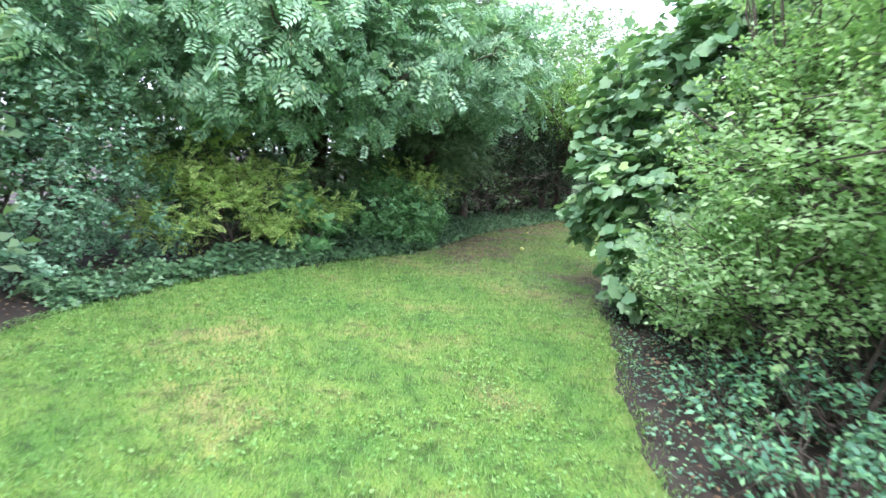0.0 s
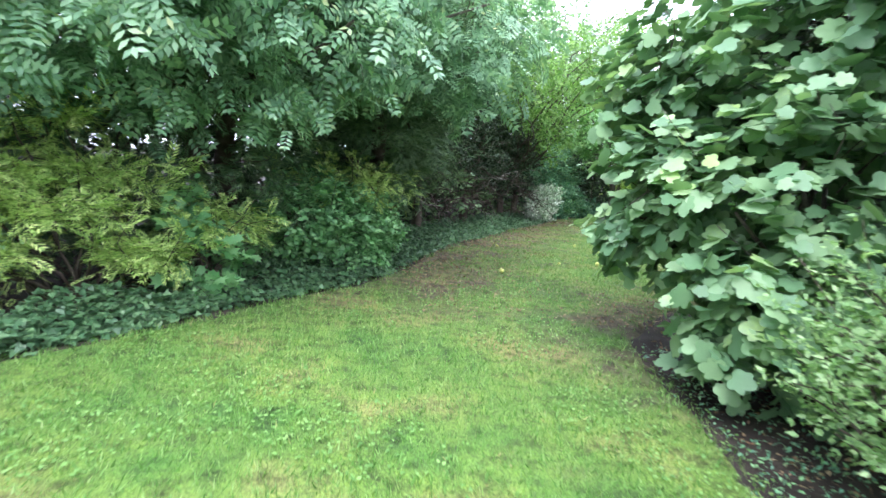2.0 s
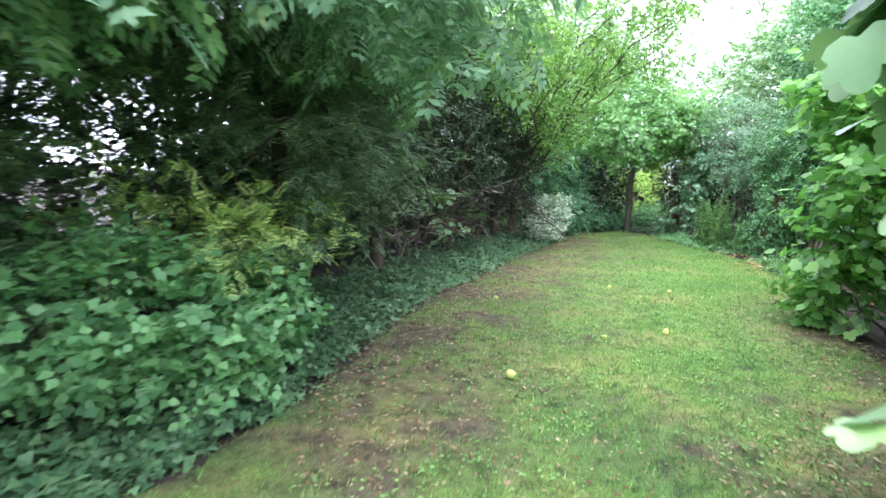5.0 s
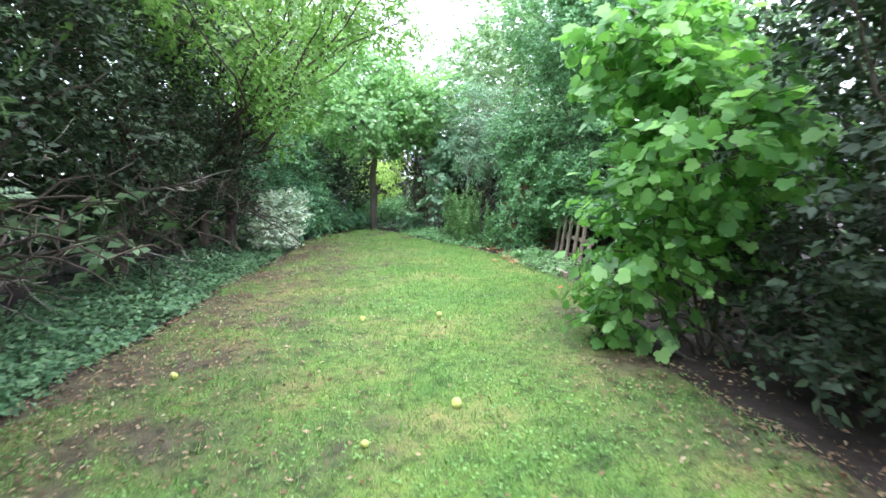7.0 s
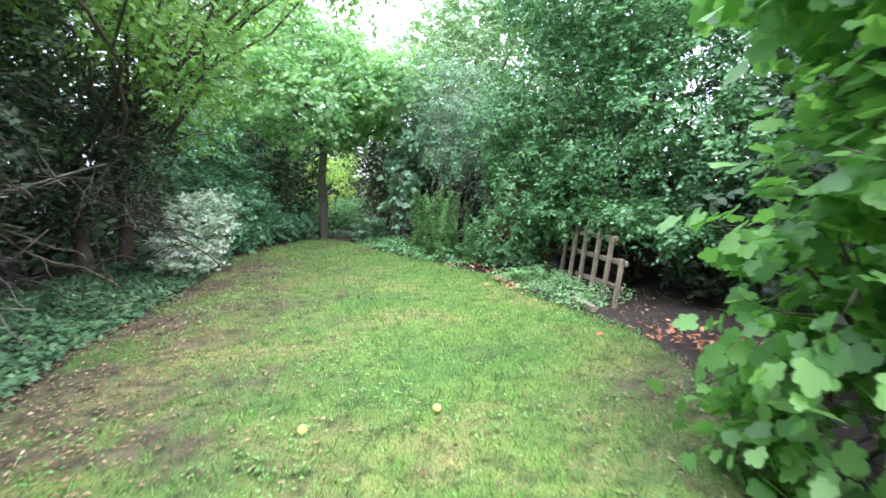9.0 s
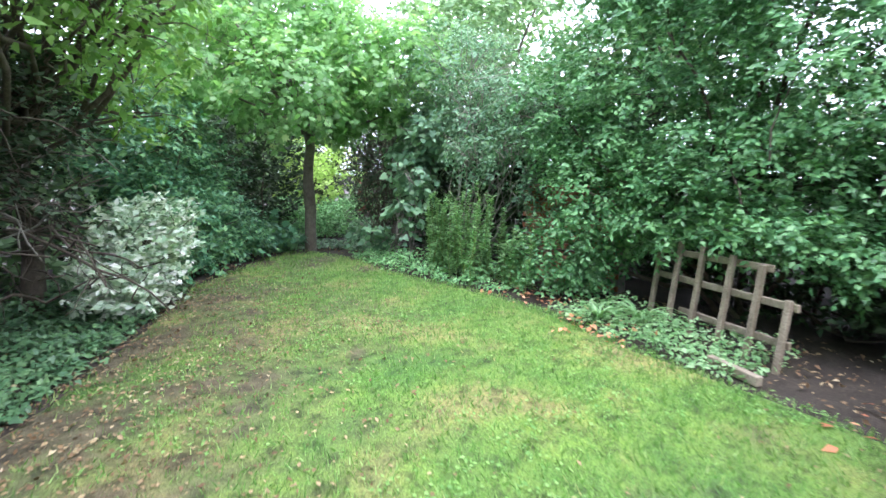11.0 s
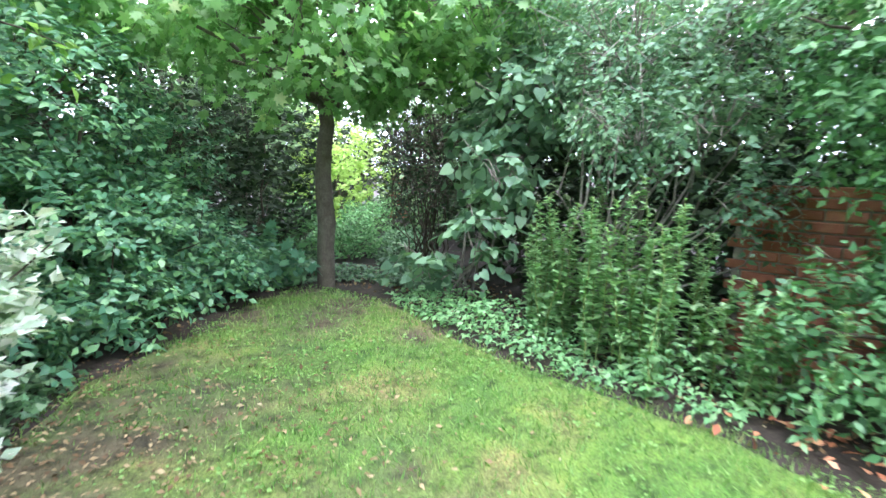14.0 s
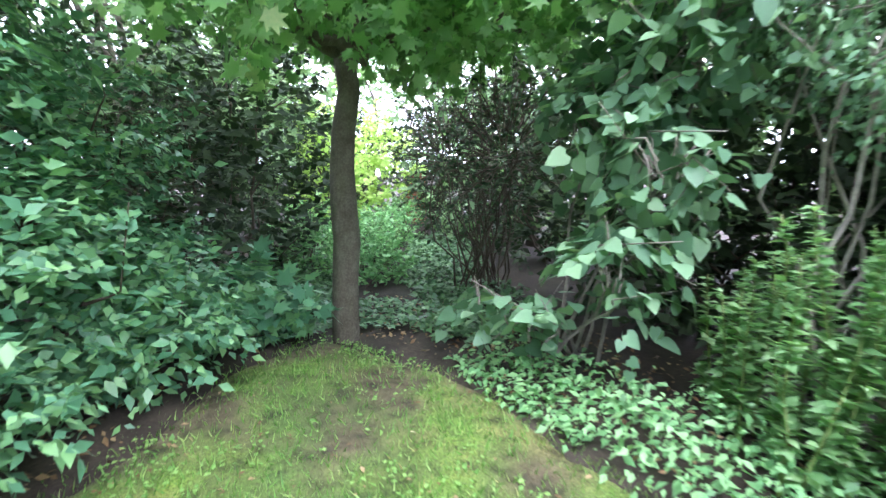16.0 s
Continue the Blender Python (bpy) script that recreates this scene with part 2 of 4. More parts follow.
def tube(points, r0, r1, sides=6):
    """A tapered, slightly knotty limb along a line of points."""
    p = np.array(points, float)
    n = len(p)
    t = unit(np.gradient(p, axis=0))
    ref = np.where(np.abs(t[:, 2:3]) > 0.9, (1.0, 0, 0), (0, 0, 1.0))
    a = unit(np.cross(t, ref))
    b = np.cross(t, a)
    r = np.linspace(r0, r1, n) * RNG.uniform(0.9, 1.12, n)
    ang = np.arange(sides) * 2 * math.pi / sides
    ring = a[:, None] * np.cos(ang)[None, :, None] + b[:, None] * np.sin(ang)[None, :, None]
    v = (p[:, None] + ring * r[:, None, None]).reshape(-1, 3)
    f = []
    for i in range(n - 1):
        for j in range(sides):
            k, m = i * sides + j, i * sides + (j + 1) % sides
            f += [(k, m, m + sides), (k, m + sides, k + sides)]
    top = (n - 1) * sides
    f += [(top, top + j, top + j + 1) for j in range(1, sides - 1)]
    return v, np.array(f)


def wander(a, b, steps, amount):
    a, b = np.array(a, float), np.array(b, float)
    s = np.linspace(0, 1, steps)[:, None]
    w = np.cumsum(RNG.normal(0, amount, (steps, 3)), 0)
    w -= s * w[-1]
    return a + (b - a) * s + w * np.linalg.norm(b - a)


def join(pieces):
    vs, fs, k = [], [], 0
    for v, f in pieces:
        vs.append(v)
        fs.append(f + k)
        k += len(v)
    return np.concatenate(vs), np.concatenate(fs)


def lumps(p, scale):
    return np.array([noise.noise(Vector(q) * scale) for q in p])


def crown(lobes, clusters, per, shape, size, twig=0.3, droop=0.0, spread=0.9, low=0.0, ragged=0.22, core=0.45, upright=0.35):
    """Leaves on twigs over a group of swollen lobes, thick outside, thinner within, with gaps.
    Returns leaves and the twigs' starts and ends."""
    vol = np.array([(l[3] * l[4] + l[4] * l[5] + l[3] * l[5]) for l in lobes])
    pick = RNG.choice(len(lobes), clusters * 2, p=vol / vol.sum())
    lb = np.array(lobes)[pick]
    d = unit(RNG.normal(0, 1, (clusters * 2, 3)))
    rad = np.where(RNG.random(len(d)) < core, RNG.uniform(0.5, 0.85, len(d)), RNG.uniform(0.82, 1.08, len(d)))
    c = lb[:, :3] + d * lb[:, 3:] * rad[:, None]
    nz = lumps(c, 1.5)
    c += d * (nz * ragged * 1.6)[:, None] * np.minimum(1, lb[:, 3:].min(1))[:, None]
    keep = (c[:, 2] > low) & (lumps(c + 40, 2.3) > -0.32)
    for i, l in enumerate(lobes):
        q = (c - np.array(l[:3])) / np.array(l[3:])
        keep &= (pick == i) | (np.linalg.norm(q, axis=1) > 0.6)
    c, d = c[keep][:clusters], d[keep][:clusters]
    n = len(c)
    way = unit(d * 0.9 + RNG.normal(0, 0.45, (n, 3)) + np.array((0, 0, 0.25 - droop)))
    length = twig * RNG.uniform(0.5, 1.3, n)
    s = (np.tile(np.arange(per), n) + RNG.random(n * per)) / per
    i = np.repeat(np.arange(n), per)
    sag = np.array((0, 0, -1.0))
    place = c[i] + way[i] * ((s - 0.5) * length[i])[:, None] + sag * (droop * 0.5 * length[i] * s * s)[:, None]
    place += RNG.normal(0, 0.05 * twig, place.shape)
    side = unit(np.cross(way, (0, 0, 1.0)) + 1e-4)[i] * np.where(np.arange(n * per) % 2, 1, -1)[:, None]
    along = unit(way[i] * 0.55 + side * spread + RNG.normal(0, 0.35, place.shape) + sag * droop * 0.8)
    up = unit(np.array((0, 0, 1.0)) * (1 - upright) + d[i] * upright * 1.5 + RNG.normal(0, 0.4, place.shape))
    ok = place[:, 2] > max(low * 0.6, 0.02)
    sz = size * RNG.uniform(0.55, 1.25, n * per)
    return scatter(shape, place[ok], along[ok], up[ok], sz[ok]), (c - way * length[:, None] * 0.7, c + way * length[:, None] * 0.5)


def shrub(name, at, label, category, lobes, material, shape, size, clusters, per, stems=5, stem=0.03, bark=None,
          twigs=60, group="", trunk=None, crown_label="", branch_low=0.3, **how):
    """A shrub or tree: stems from the ground into every lobe, fine twigs, and its leaves."""
    root = thing(name, (at[0], at[1], 0), label, category, group)
    o = np.array((at[0], at[1], 0.0))
    lob = [(l[0] - o[0], l[1] - o[1], *l[2:]) for l in lobes]
    (v, f), (t0, t1) = crown(lob, clusters, per, shape, size, **how)
    part("crown", raw_mesh("crown", v, f, material), root, crown_label)
    bark = bark or TWIG
    fork = (0.0, 0.0, 0.0)
    if trunk:
        height, r = trunk
        fork = (RNG.normal(0, 0.05), RNG.normal(0, 0.05), height)
        part("trunk", raw_mesh("trunk", *tube(wander((0, 0, -0.05), fork, 9, 0.008), r * 1.2, r * 0.85, 12), bark), root)
    for k in range(stems):
        l = lob[k % len(lob)]
        goal = np.array(l[:3]) + unit(RNG.normal(0, 1, 3)) * np.array(l[3:]) * 0.75
        start = np.array(fork) + (0 if trunk else 1) * np.array((RNG.normal(0, 0.16), RNG.normal(0, 0.16), -0.04))
        part("limb" if trunk else "stem", raw_mesh("limb", *tube(wander(start, goal, 8, 0.035), stem, stem * 0.3), bark), root)
    if twigs:
        idx = RNG.choice(len(t0), min(twigs, len(t0)), replace=False)
        fine = []
        for j in idx:
            l = min(lob, key=lambda q: np.linalg.norm(t0[j] - np.array(q[:3])))
            inner = np.array(l[:3]) * 0.45 + t0[j] * 0.55 - np.array((0, 0, 0.1))
            fine.append(tube(np.concatenate([wander(inner, t0[j], 4, 0.05), [t1[j]]]), 0.009, 0.003, 4))
        part("twig_tangle", raw_mesh("twig_tangle", *join(fine), bark), root)["kind"] = "stuff"
    return root


# ---- the ground and the lawn ----
LEFT_EDGE = [(-3.7, -6), (-3.7, 3.0), (-3.5, 4.4), (-2.9, 5.9), (-2.2, 6.7), (-1.5, 7.6), (-0.75, 8.45), (-0.2, 9.3), (0.5, 11.0),
             (1.1, 12.3), (2.0, 13.5), (2.8, 14.9), (3.8, 16.3), (4.75, 17.7), (5.4, 18.9), (6.3, 19.5), (7.1, 20.3), (8.0, 20.5)]
RIGHT_EDGE = [(8.35, 19.3), (8.15, 18.3), (8.05, 17.2), (8.15, 15.9), (7.95, 15.0), (7.55, 14.0), (7.35, 13.0), (7.0, 12.0), (6.3, 11.1),
              (5.6, 10.6), (5.0, 9.4), (4.6, 8.5), (3.6, 7.9), (2.7, 7.3), (2.1, 6.4), (1.85, 5.0), (1.5, 3.6), (1.25, 2.3), (1.25, 0), (1.3, -6)]
OUTLINE = np.array(LEFT_EDGE + RIGHT_EDGE, float)
LEFT_EDGE, RIGHT_EDGE = np.array(LEFT_EDGE), np.array(RIGHT_EDGE)


def within_lawn(p):
    inside = np.zeros(len(p), bool)
    x, y = p[:, 0], p[:, 1]
    for a, b in zip(OUTLINE, np.roll(OUTLINE, -1, 0)):
        cross = (a[1] > y) != (b[1] > y)
        xx = a[0] + (y - a[1]) * (b[0] - a[0]) / (b[1] - a[1] + 1e-12)
        inside ^= cross & (x < xx)
    return inside


def off_line(p, line):
    """Distance from a line of points."""
    best = np.full(len(p), 1e9)
    for a, b in zip(line[:-1], line[1:]):
        d = b - a
        s = np.clip(((p - a) @ d) / (d @ d), 0, 1)
        best = np.minimum(best, np.linalg.norm(p - (a + s[:, None] * d), axis=1))
    return best


def sheet(name, x0, x1, y0, y1, step, height, material, keep=None):
    xs, ys = np.arange(x0, x1 + 1e-6, step), np.arange(y0, y1 + 1e-6, step)
    gx, gy = np.meshgrid(xs, ys)
    p = np.stack([gx.ravel(), gy.ravel()], 1)
    v = np.column_stack([p, height(p)])
    nx = len(xs)
    i = (np.arange(len(ys) - 1)[:, None] * nx + np.arange(nx - 1)[None]).ravel()
    f = np.concatenate([np.stack([i, i + 1, i + nx + 1], 1), np.stack([i, i + nx + 1, i + nx], 1)])
    if keep is not None:
        k = keep(p)
        f = f[k[f].all(1)]
        used = np.unique(f)
        back = np.zeros(len(v), int)
        back[used] = np.arange(len(used))
        v, f = v[used], back[f]
    return raw_mesh(name, v, f, material)


ground = tagged(new("ground", sheet("ground", -140, 160, -140, 160, 2.0, lambda p: np.full(len(p), -0.03), SOIL)),
                "bare dark soil under the shrubs and beyond", "ground", kind="structure")
bed = tagged(new("pavement_of_soil", sheet("soil_bed", -6, 14, -2, 27, 0.12, lambda p: -0.016 + 0.03 * lumps(np.column_stack([p, p[:, 0] * 0]), 2.2) + 0.022 * lumps(np.column_stack([p, p[:, 0] * 0]), 7.0), SOIL,
                                   lambda p: ~within_lawn(p) | (off_line(p, OUTLINE) < 0.35))),
             "crumbly brown soil bed with leaf litter", "soil", kind="structure")
bed.name = "soil_bed"
lawn = tagged(new("lawn", sheet("lawn", -4, 9, -6, 21, 0.06, lambda p: 0.012 + 0.022 * lumps(np.column_stack([p, p[:, 0] * 0]), 1.1) - 0.075 * np.exp(-(off_line(p, OUTLINE) / 0.16) ** 2), TURF,
                                lambda p: within_lawn(p + np.column_stack([lumps(np.column_stack([p, p[:, 0] * 0]), 3.0), lumps(np.column_stack([p, p[:, 0] * 0 + 9]), 3.0)]) * 0.22))),
              "mown green lawn with yellowed and mossy patches", "lawn", kind="structure")


def on_lawn(count, x0=-3.6, x1=8.4, y0=-1, y1=20.5, margin=0.0):
    p = np.column_stack([RNG.uniform(x0, x1, count), RNG.uniform(y0, y1, count)])
    p = p[within_lawn(p)]
    return p


def turf_height(p):
    return 0.012 + 0.022 * lumps(np.column_stack([p, p[:, 0] * 0]), 1.1) - 0.05 * np.exp(-(off_line(p, OUTLINE) / 0.14) ** 2)


def shaded_litter(p):
    """How thick fallen leaves lie: along the dark hedge, and under the shrubs on the far side."""
    a = np.exp(-(off_line(p, LEFT_EDGE[7:14]) / 1.9) ** 2)
    # Wide band: besides litter, it darkens the lawn for shade under the right-hand shrubs.
    b = np.exp(-(off_line(p, RIGHT_EDGE[8:15]) / 1.0) ** 2)
    return np.clip(a + 0.9 * b, 0, 1)


def wear_and_shade(p):
    """Bare earth showing: thinned turf in the shade and scuffed patches elsewhere. Its earth colour also paints shade
    on the right margin.
    """
    q = np.column_stack([p, p[:, 0] * 0])
    n1, n2 = lumps(q, 1.6), lumps(q, 5.0)
    return np.clip(np.maximum(shaded_litter(p), np.clip((p[:, 1] - 17.9) / 1.5, 0, 0.85)) * (0.75 + 0.9 * n1 + 0.7 * n2) + np.clip(0.9 * n1 + 0.6 * n2 - 0.45, 0, 0.6) + 0.9 * np.exp(-((p[:, 0] - 7.7) ** 2 + (p[:, 1] - 18.15) ** 2) / 0.04) + 0.55 * np.exp(-(off_line(p, OUTLINE) / (0.13 + 0.08 * n2)) ** 2), 0, 0.92)


co = np.zeros(len(lawn.data.vertices) * 3, np.float32)
lawn.data.vertices.foreach_get("co", co)
lawn.data.attributes.new("worn_and_shaded", "FLOAT", "POINT").data.foreach_set("value", wear_and_shade(co.reshape(-1, 3)[:, :2].astype(float)).astype(np.float32))

p = on_lawn(520000)
thin = shaded_litter(p)
patch = lumps(np.column_stack([p, p[:, 0] * 0]), 0.9)
p = p[RNG.random(len(p)) > np.clip(0.3 * thin + 0.75 * wear_and_shade(p) + np.where(patch < -0.2, 0.35, 0), 0, 0.95)]
p = p + RNG.normal(0, 0.03, p.shape)
n = len(p)
lean = np.column_stack([RNG.normal(0, 0.55, (n, 2)), np.ones(n)])
tall = RNG.uniform(0.02, 0.062, n)
gv, gf = scatter(BLADE, np.column_stack([p, turf_height(p) - 0.004]), lean, RNG.normal(0, 1, (n, 3)), tall)
tagged(new("grass", raw_mesh("grass", gv, gf, GRASS)), "short mown grass blades, green with yellow tips", "grass", kind="stuff")

p = on_lawn(120000)
m = lumps(np.column_stack([p, p[:, 0] * 0 + 3]), 1.3) + 0.5 * lumps(np.column_stack([p, p[:, 0] * 0]), 6.0)
p = p[(m > 0.12) & (RNG.random(len(p)) > 0.6 * shaded_litter(p))]
n = len(p)
along = np.column_stack([RNG.normal(0, 1, (n, 2)), RNG.normal(0.15, 0.2, n)])
gv, gf = scatter(ROUND, np.column_stack([p, turf_height(p) + RNG.uniform(0.012, 0.035, n)]), along, np.array((0, 0, 1.0)) + RNG.normal(0, 0.25, (n, 3)), RNG.uniform(0.016, 0.034, n))
tagged(new("clover", raw_mesh("clover", gv, gf, CLOVER)), "low clover and weeds growing in the lawn", "clover", kind="stuff")

p = on_lawn(120000, 0, 8.4, 7)
p = p[RNG.random(len(p)) < 0.62 * shaded_litter(p) ** 1.5 + 0.003]
n = len(p)
along = np.column_stack([RNG.normal(0, 1, (n, 2)), RNG.normal(0, 0.18, n)])
gv, gf = scatter(OVATE, np.column_stack([p, turf_height(p) + RNG.uniform(0.008, 0.03, n)]), along, np.array((0, 0, 1.0)) + RNG.normal(0, 0.3, (n, 3)), RNG.uniform(0.014, 0.046, n))
tagged(new("fallen_leaves", raw_mesh("fallen_leaves", gv, gf, DEADLEAF)), "dry brown and tan leaves fallen on the grass", "fallen leaves", kind="stuff")

p = np.column_stack([RNG.uniform(-4, 10, 42000), RNG.uniform(0, 23, 42000)])
p = p[~within_lawn(p) & (np.minimum(off_line(p, LEFT_EDGE), off_line(p, RIGHT_EDGE)) < 1.3)]
n = len(p)
along = np.column_stack([RNG.normal(0, 1, (n, 2)), RNG.normal(0, 0.25, n)])
gv, gf = scatter(OVATE, np.column_stack([p, RNG.uniform(0.01, 0.035, n)]), along, np.array((0, 0, 1.0)) + RNG.normal(0, 0.3, (n, 3)), RNG.uniform(0.02, 0.06, n))
tagged(new("bed_litter", raw_mesh("bed_litter", gv, gf, DEADLEAF)), "brown leaf litter lying on the bare soil", "leaf litter", kind="stuff")
p = np.concatenate([np.column_stack([RNG.normal(7.55, 0.16, 60), RNG.normal(14.35, 0.3, 60)]), np.column_stack([RNG.normal(8.1, 0.12, 50), RNG.normal(15.4, 0.3, 50)]),
                    np.column_stack([RNG.normal(7.1, 0.2, 130), RNG.normal(11.7, 0.35, 130)])])
n = len(p)
along = np.column_stack([RNG.normal(0, 1, (n, 2)), RNG.normal(0, 0.25, n)])
gv, gf = scatter(OVATE, np.column_stack([p, RNG.uniform(0.025, 0.05, n)]), along, np.array((0, 0, 1.0)) + RNG.normal(0, 0.3, (n, 3)), RNG.uniform(0.04, 0.1, n))
tagged(new("russet_leaves", raw_mesh("russet_leaves", gv, gf, REDLEAF)), "russet dead leaves along the lawn's edge", "fallen leaves", kind="stuff")


def creeping(name, label, material, shape, size, count, line, reach, side, height, category):
    """Low leaves that carpet the ground beside an edge."""
    i = RNG.integers(0, len(line) - 1, count)
    a, b = line[i], line[i + 1]
    d = unit(b - a)
    out = np.column_stack([-d[:, 1], d[:, 0]]) * side
    w = RNG.random(count) ** 1.2 * reach
    q = a + (b - a) * RNG.random(count)[:, None] + out * (w - 0.08)[:, None] + RNG.normal(0, 0.06, (count, 2))
    hz = lumps(np.column_stack([q, q[:, 0] * 0]), 2.0)
    z = 0.015 + RNG.random(count) * height * np.clip(0.35 + 0.8 * (w / reach) + hz, 0.1, 1.4)
    along = np.column_stack([-out * 0.6 + RNG.normal(0, 0.7, (count, 2)), RNG.normal(-0.1, 0.3, count)])
    up = np.array((0, 0, 1.0)) + RNG.normal(0, 0.35, (count, 3))
    v, f = scatter(shape, np.column_stack([q, z]), along, up, size * RNG.uniform(0.5, 1.25, count))
    return tagged(new(name, raw_mesh(name, v, f, material)), label, category, kind="stuff")


creeping("ivy_carpet", "dark ivy carpeting the ground under the conifers", IVY, IVYLEAF, 0.058, 32000, LEFT_EDGE[6:15], 1.5, 1, 0.16, "ivy")
creeping("ivy_border", "dark ivy along the foot of the shrubs", IVY, IVYLEAF, 0.065, 11000, LEFT_EDGE[2:8], 0.6, 1, 0.2, "ivy")
creeping("nettle_patch", "low green nettles at the foot of the hedge", WEED, OVATE, 0.055, 2600, RIGHT_EDGE[4:7], 0.75, 1, 0.16, "weeds")
creeping("bed_weeds", "low weeds and ground elder beside the lawn", SHRUB, OVATE, 0.06, 2600, RIGHT_EDGE[0:4], 0.6, 1, 0.2, "weeds")
creeping("privet_seedlings", "small dark seedlings and ivy under the privet", LAUREL, OVATE, 0.036, 2400, RIGHT_EDGE[14:19], 0.75, 1, 0.09, "weeds")

# ---- windfall apples ----
def apple(x, y, r=0.035):
    bm = bmesh.new()
    bmesh.ops.create_uvsphere(bm, u_segments=14, v_segments=10, radius=r)
    for v in bm.verts:
        rr = math.hypot(v.co.x, v.co.y) / r
        v.co.z *= 0.88 - 0.3 * math.exp(-(rr / 0.35) ** 2) * (1 if v.co.z > 0 else 0.5)
    me = bpy.data.meshes.new("windfall_apple")
    for fc in bm.faces:
        fc.smooth = True
    bm.to_mesh(me)
    bm.free()
    me.materials.append(APPLE)
    ob = new("windfall_apple", me)
    ob.matrix_world = pose(x, y, 0.02 + r * 0.75, RNG.uniform(0, 70), RNG.uniform(0, 70), RNG.uniform(0, 360))
    return tagged(ob, "pale yellow-green windfall apple lying on the lawn", "apple", "windfall apples")


for x, y, r in ((1.45, 9.42, 0.04), (3.32, 10.41, 0.035), (1.95, 11.9, 0.03), (2.62, 10.3, 0.025), (4.46, 12.2, 0.03), (3.72, 12.47, 0.03)):
    apple(x, y, r)

# ---- beside the first stretch ----
shrub("privet", (2.7, 2.9), "tall light green privet with bare stems at its foot", "shrub",
      [(2.75, 3.0, 1.75, 1.2, 1.35, 1.0), (2.6, 3.7, 1.6, 0.8, 0.6, 0.85), (2.5, 1.9, 2.2, 0.9, 0.9, 0.9), (2.9, 2.9, 3.0, 1.3, 1.5, 0.9), (2.3, 4.2, 0.8, 0.6, 0.6, 0.5), (2.0, 3.35, 1.85, 0.5, 0.5, 0.75), (2.05, 4.2, 0.5, 0.4, 0.45, 0.35), (2.0, 3.3, 0.95, 0.5, 0.6, 0.4)],
      PRIVET, OVATE, 0.05, 4700, 16, stems=26, stem=0.018, twigs=900, low=0.3, twig=0.34, ragged=0.3)
shrub("low_shrub", (1.75, 2.2), "low dark green shrub under the privet", "shrub", [(1.75, 2.1, 0.2, 0.45, 0.6, 0.24), (1.9, 3.1, 0.16, 0.4, 0.5, 0.2), (2.3, 2.6, 0.3, 0.5, 0.8, 0.3)],
      LAUREL, OVATE, 0.055, 300, 13, stems=14, stem=0.01, twigs=160, twig=0.25)
shrub("fig_tree", (2.9, 6.0), "spreading fig tree with large lobed leaves", "fig tree",
      [(2.75, 5.9, 1.35, 1.05, 1.0, 1.05), (2.9, 6.3, 2.5, 1.15, 1.1, 1.0), (2.35, 5.3, 0.75, 0.65, 0.6, 0.55), (3.2, 5.3, 3.0, 1.0, 0.9, 0.8), (2.05, 6.3, 1.35, 0.55, 0.55, 0.6), (2.15, 6.8, 2.25, 0.55, 0.55, 0.6)],
      FIG, FIGLEAF, 0.145, 1350, 7, stems=9, stem=0.035, bark=BARK, twigs=160, low=0.2, twig=0.36, droop=0.35, core=0.35)
shrub("blue_shrub", (-4.6, 5.6), "dense shrub with small blue-green leaves", "shrub",
      [(-4.5, 5.5, 0.8, 0.9, 0.85, 0.85), (-4.5, 6.0, 1.9, 1.0, 0.9, 0.9), (-3.9, 6.5, 0.6, 0.6, 0.5, 0.6), (-4.2, 5.1, 0.35, 0.5, 0.5, 0.4), (-4.6, 6.1, 2.6, 0.7, 0.6, 0.5)], HOLLY, OVATE, 0.07, 1250, 14, stems=6, twigs=60)
shrub("golden_cypress", (-3.0, 7.2), "golden yellow-green cypress with layered feathery sprays", "conifer",
      [(-3.55, 7.0, 1.2, 0.6, 0.4, 0.14), (-3.0, 6.95, 0.9, 0.6, 0.4, 0.13), (-4.1, 6.8, 1.2, 0.4, 0.35, 0.12), (-3.6, 6.7, 0.5, 0.6, 0.4, 0.13), (-1.9, 7.6, 0.75, 0.45, 0.35, 0.1),
       (-4.7, 6.5, 1.9, 0.4, 0.35, 0.12), (-3.2, 7.2, 1.65, 0.45, 0.35, 0.11), (-2.4, 7.2, 0.5, 0.5, 0.35, 0.12), (-2.6, 7.3, 1.15, 0.4, 0.3, 0.1)],
      GOLD, SPRAY, 0.19, 300, 10, stems=18, stem=0.018, twigs=110, twig=0.42, spread=0.7, upright=0.05, ragged=0.5)
shrub("ash_tree", (-2.4, 8.6), "mountain ash with grey-green pinnate leaves hanging over the bed", "tree",
      [(-2.7, 6.9, 3.0, 1.7, 1.3, 1.15), (-1.1, 7.7, 3.0, 1.3, 1.2, 1.05), (0.5, 9.5, 3.3, 1.3, 1.2, 1.0), (-4.7, 6.2, 3.2, 1.4, 1.2, 1.2), (-2.2, 8.0, 4.4, 2.2, 1.8, 1.2)],
      ASH, PINNATE, 0.27, 1500, 9, trunk=(2.0, 0.1), stems=12, stem=0.045, bark=BARK, twigs=160, twig=0.45, droop=0.5, core=0.4)
shrub("dark_cypress", (-2.2, 9.0), "dark cypress with drooping sprays and a shaded heart", "conifer",
      [(-2.4, 8.6, 1.5, 1.5, 0.8, 1.4), (-3.6, 8.0, 1.6, 1.3, 0.8, 1.4), (-2.2, 9.6, 3.6, 2.0, 1.1, 2.0)],
      CYPRESS, SPRAY, 0.2, 1300, 10, trunk=(2.6, 0.12), stems=10, stem=0.03, twigs=120, twig=0.42, droop=0.2, core=0.5, upright=0.1)
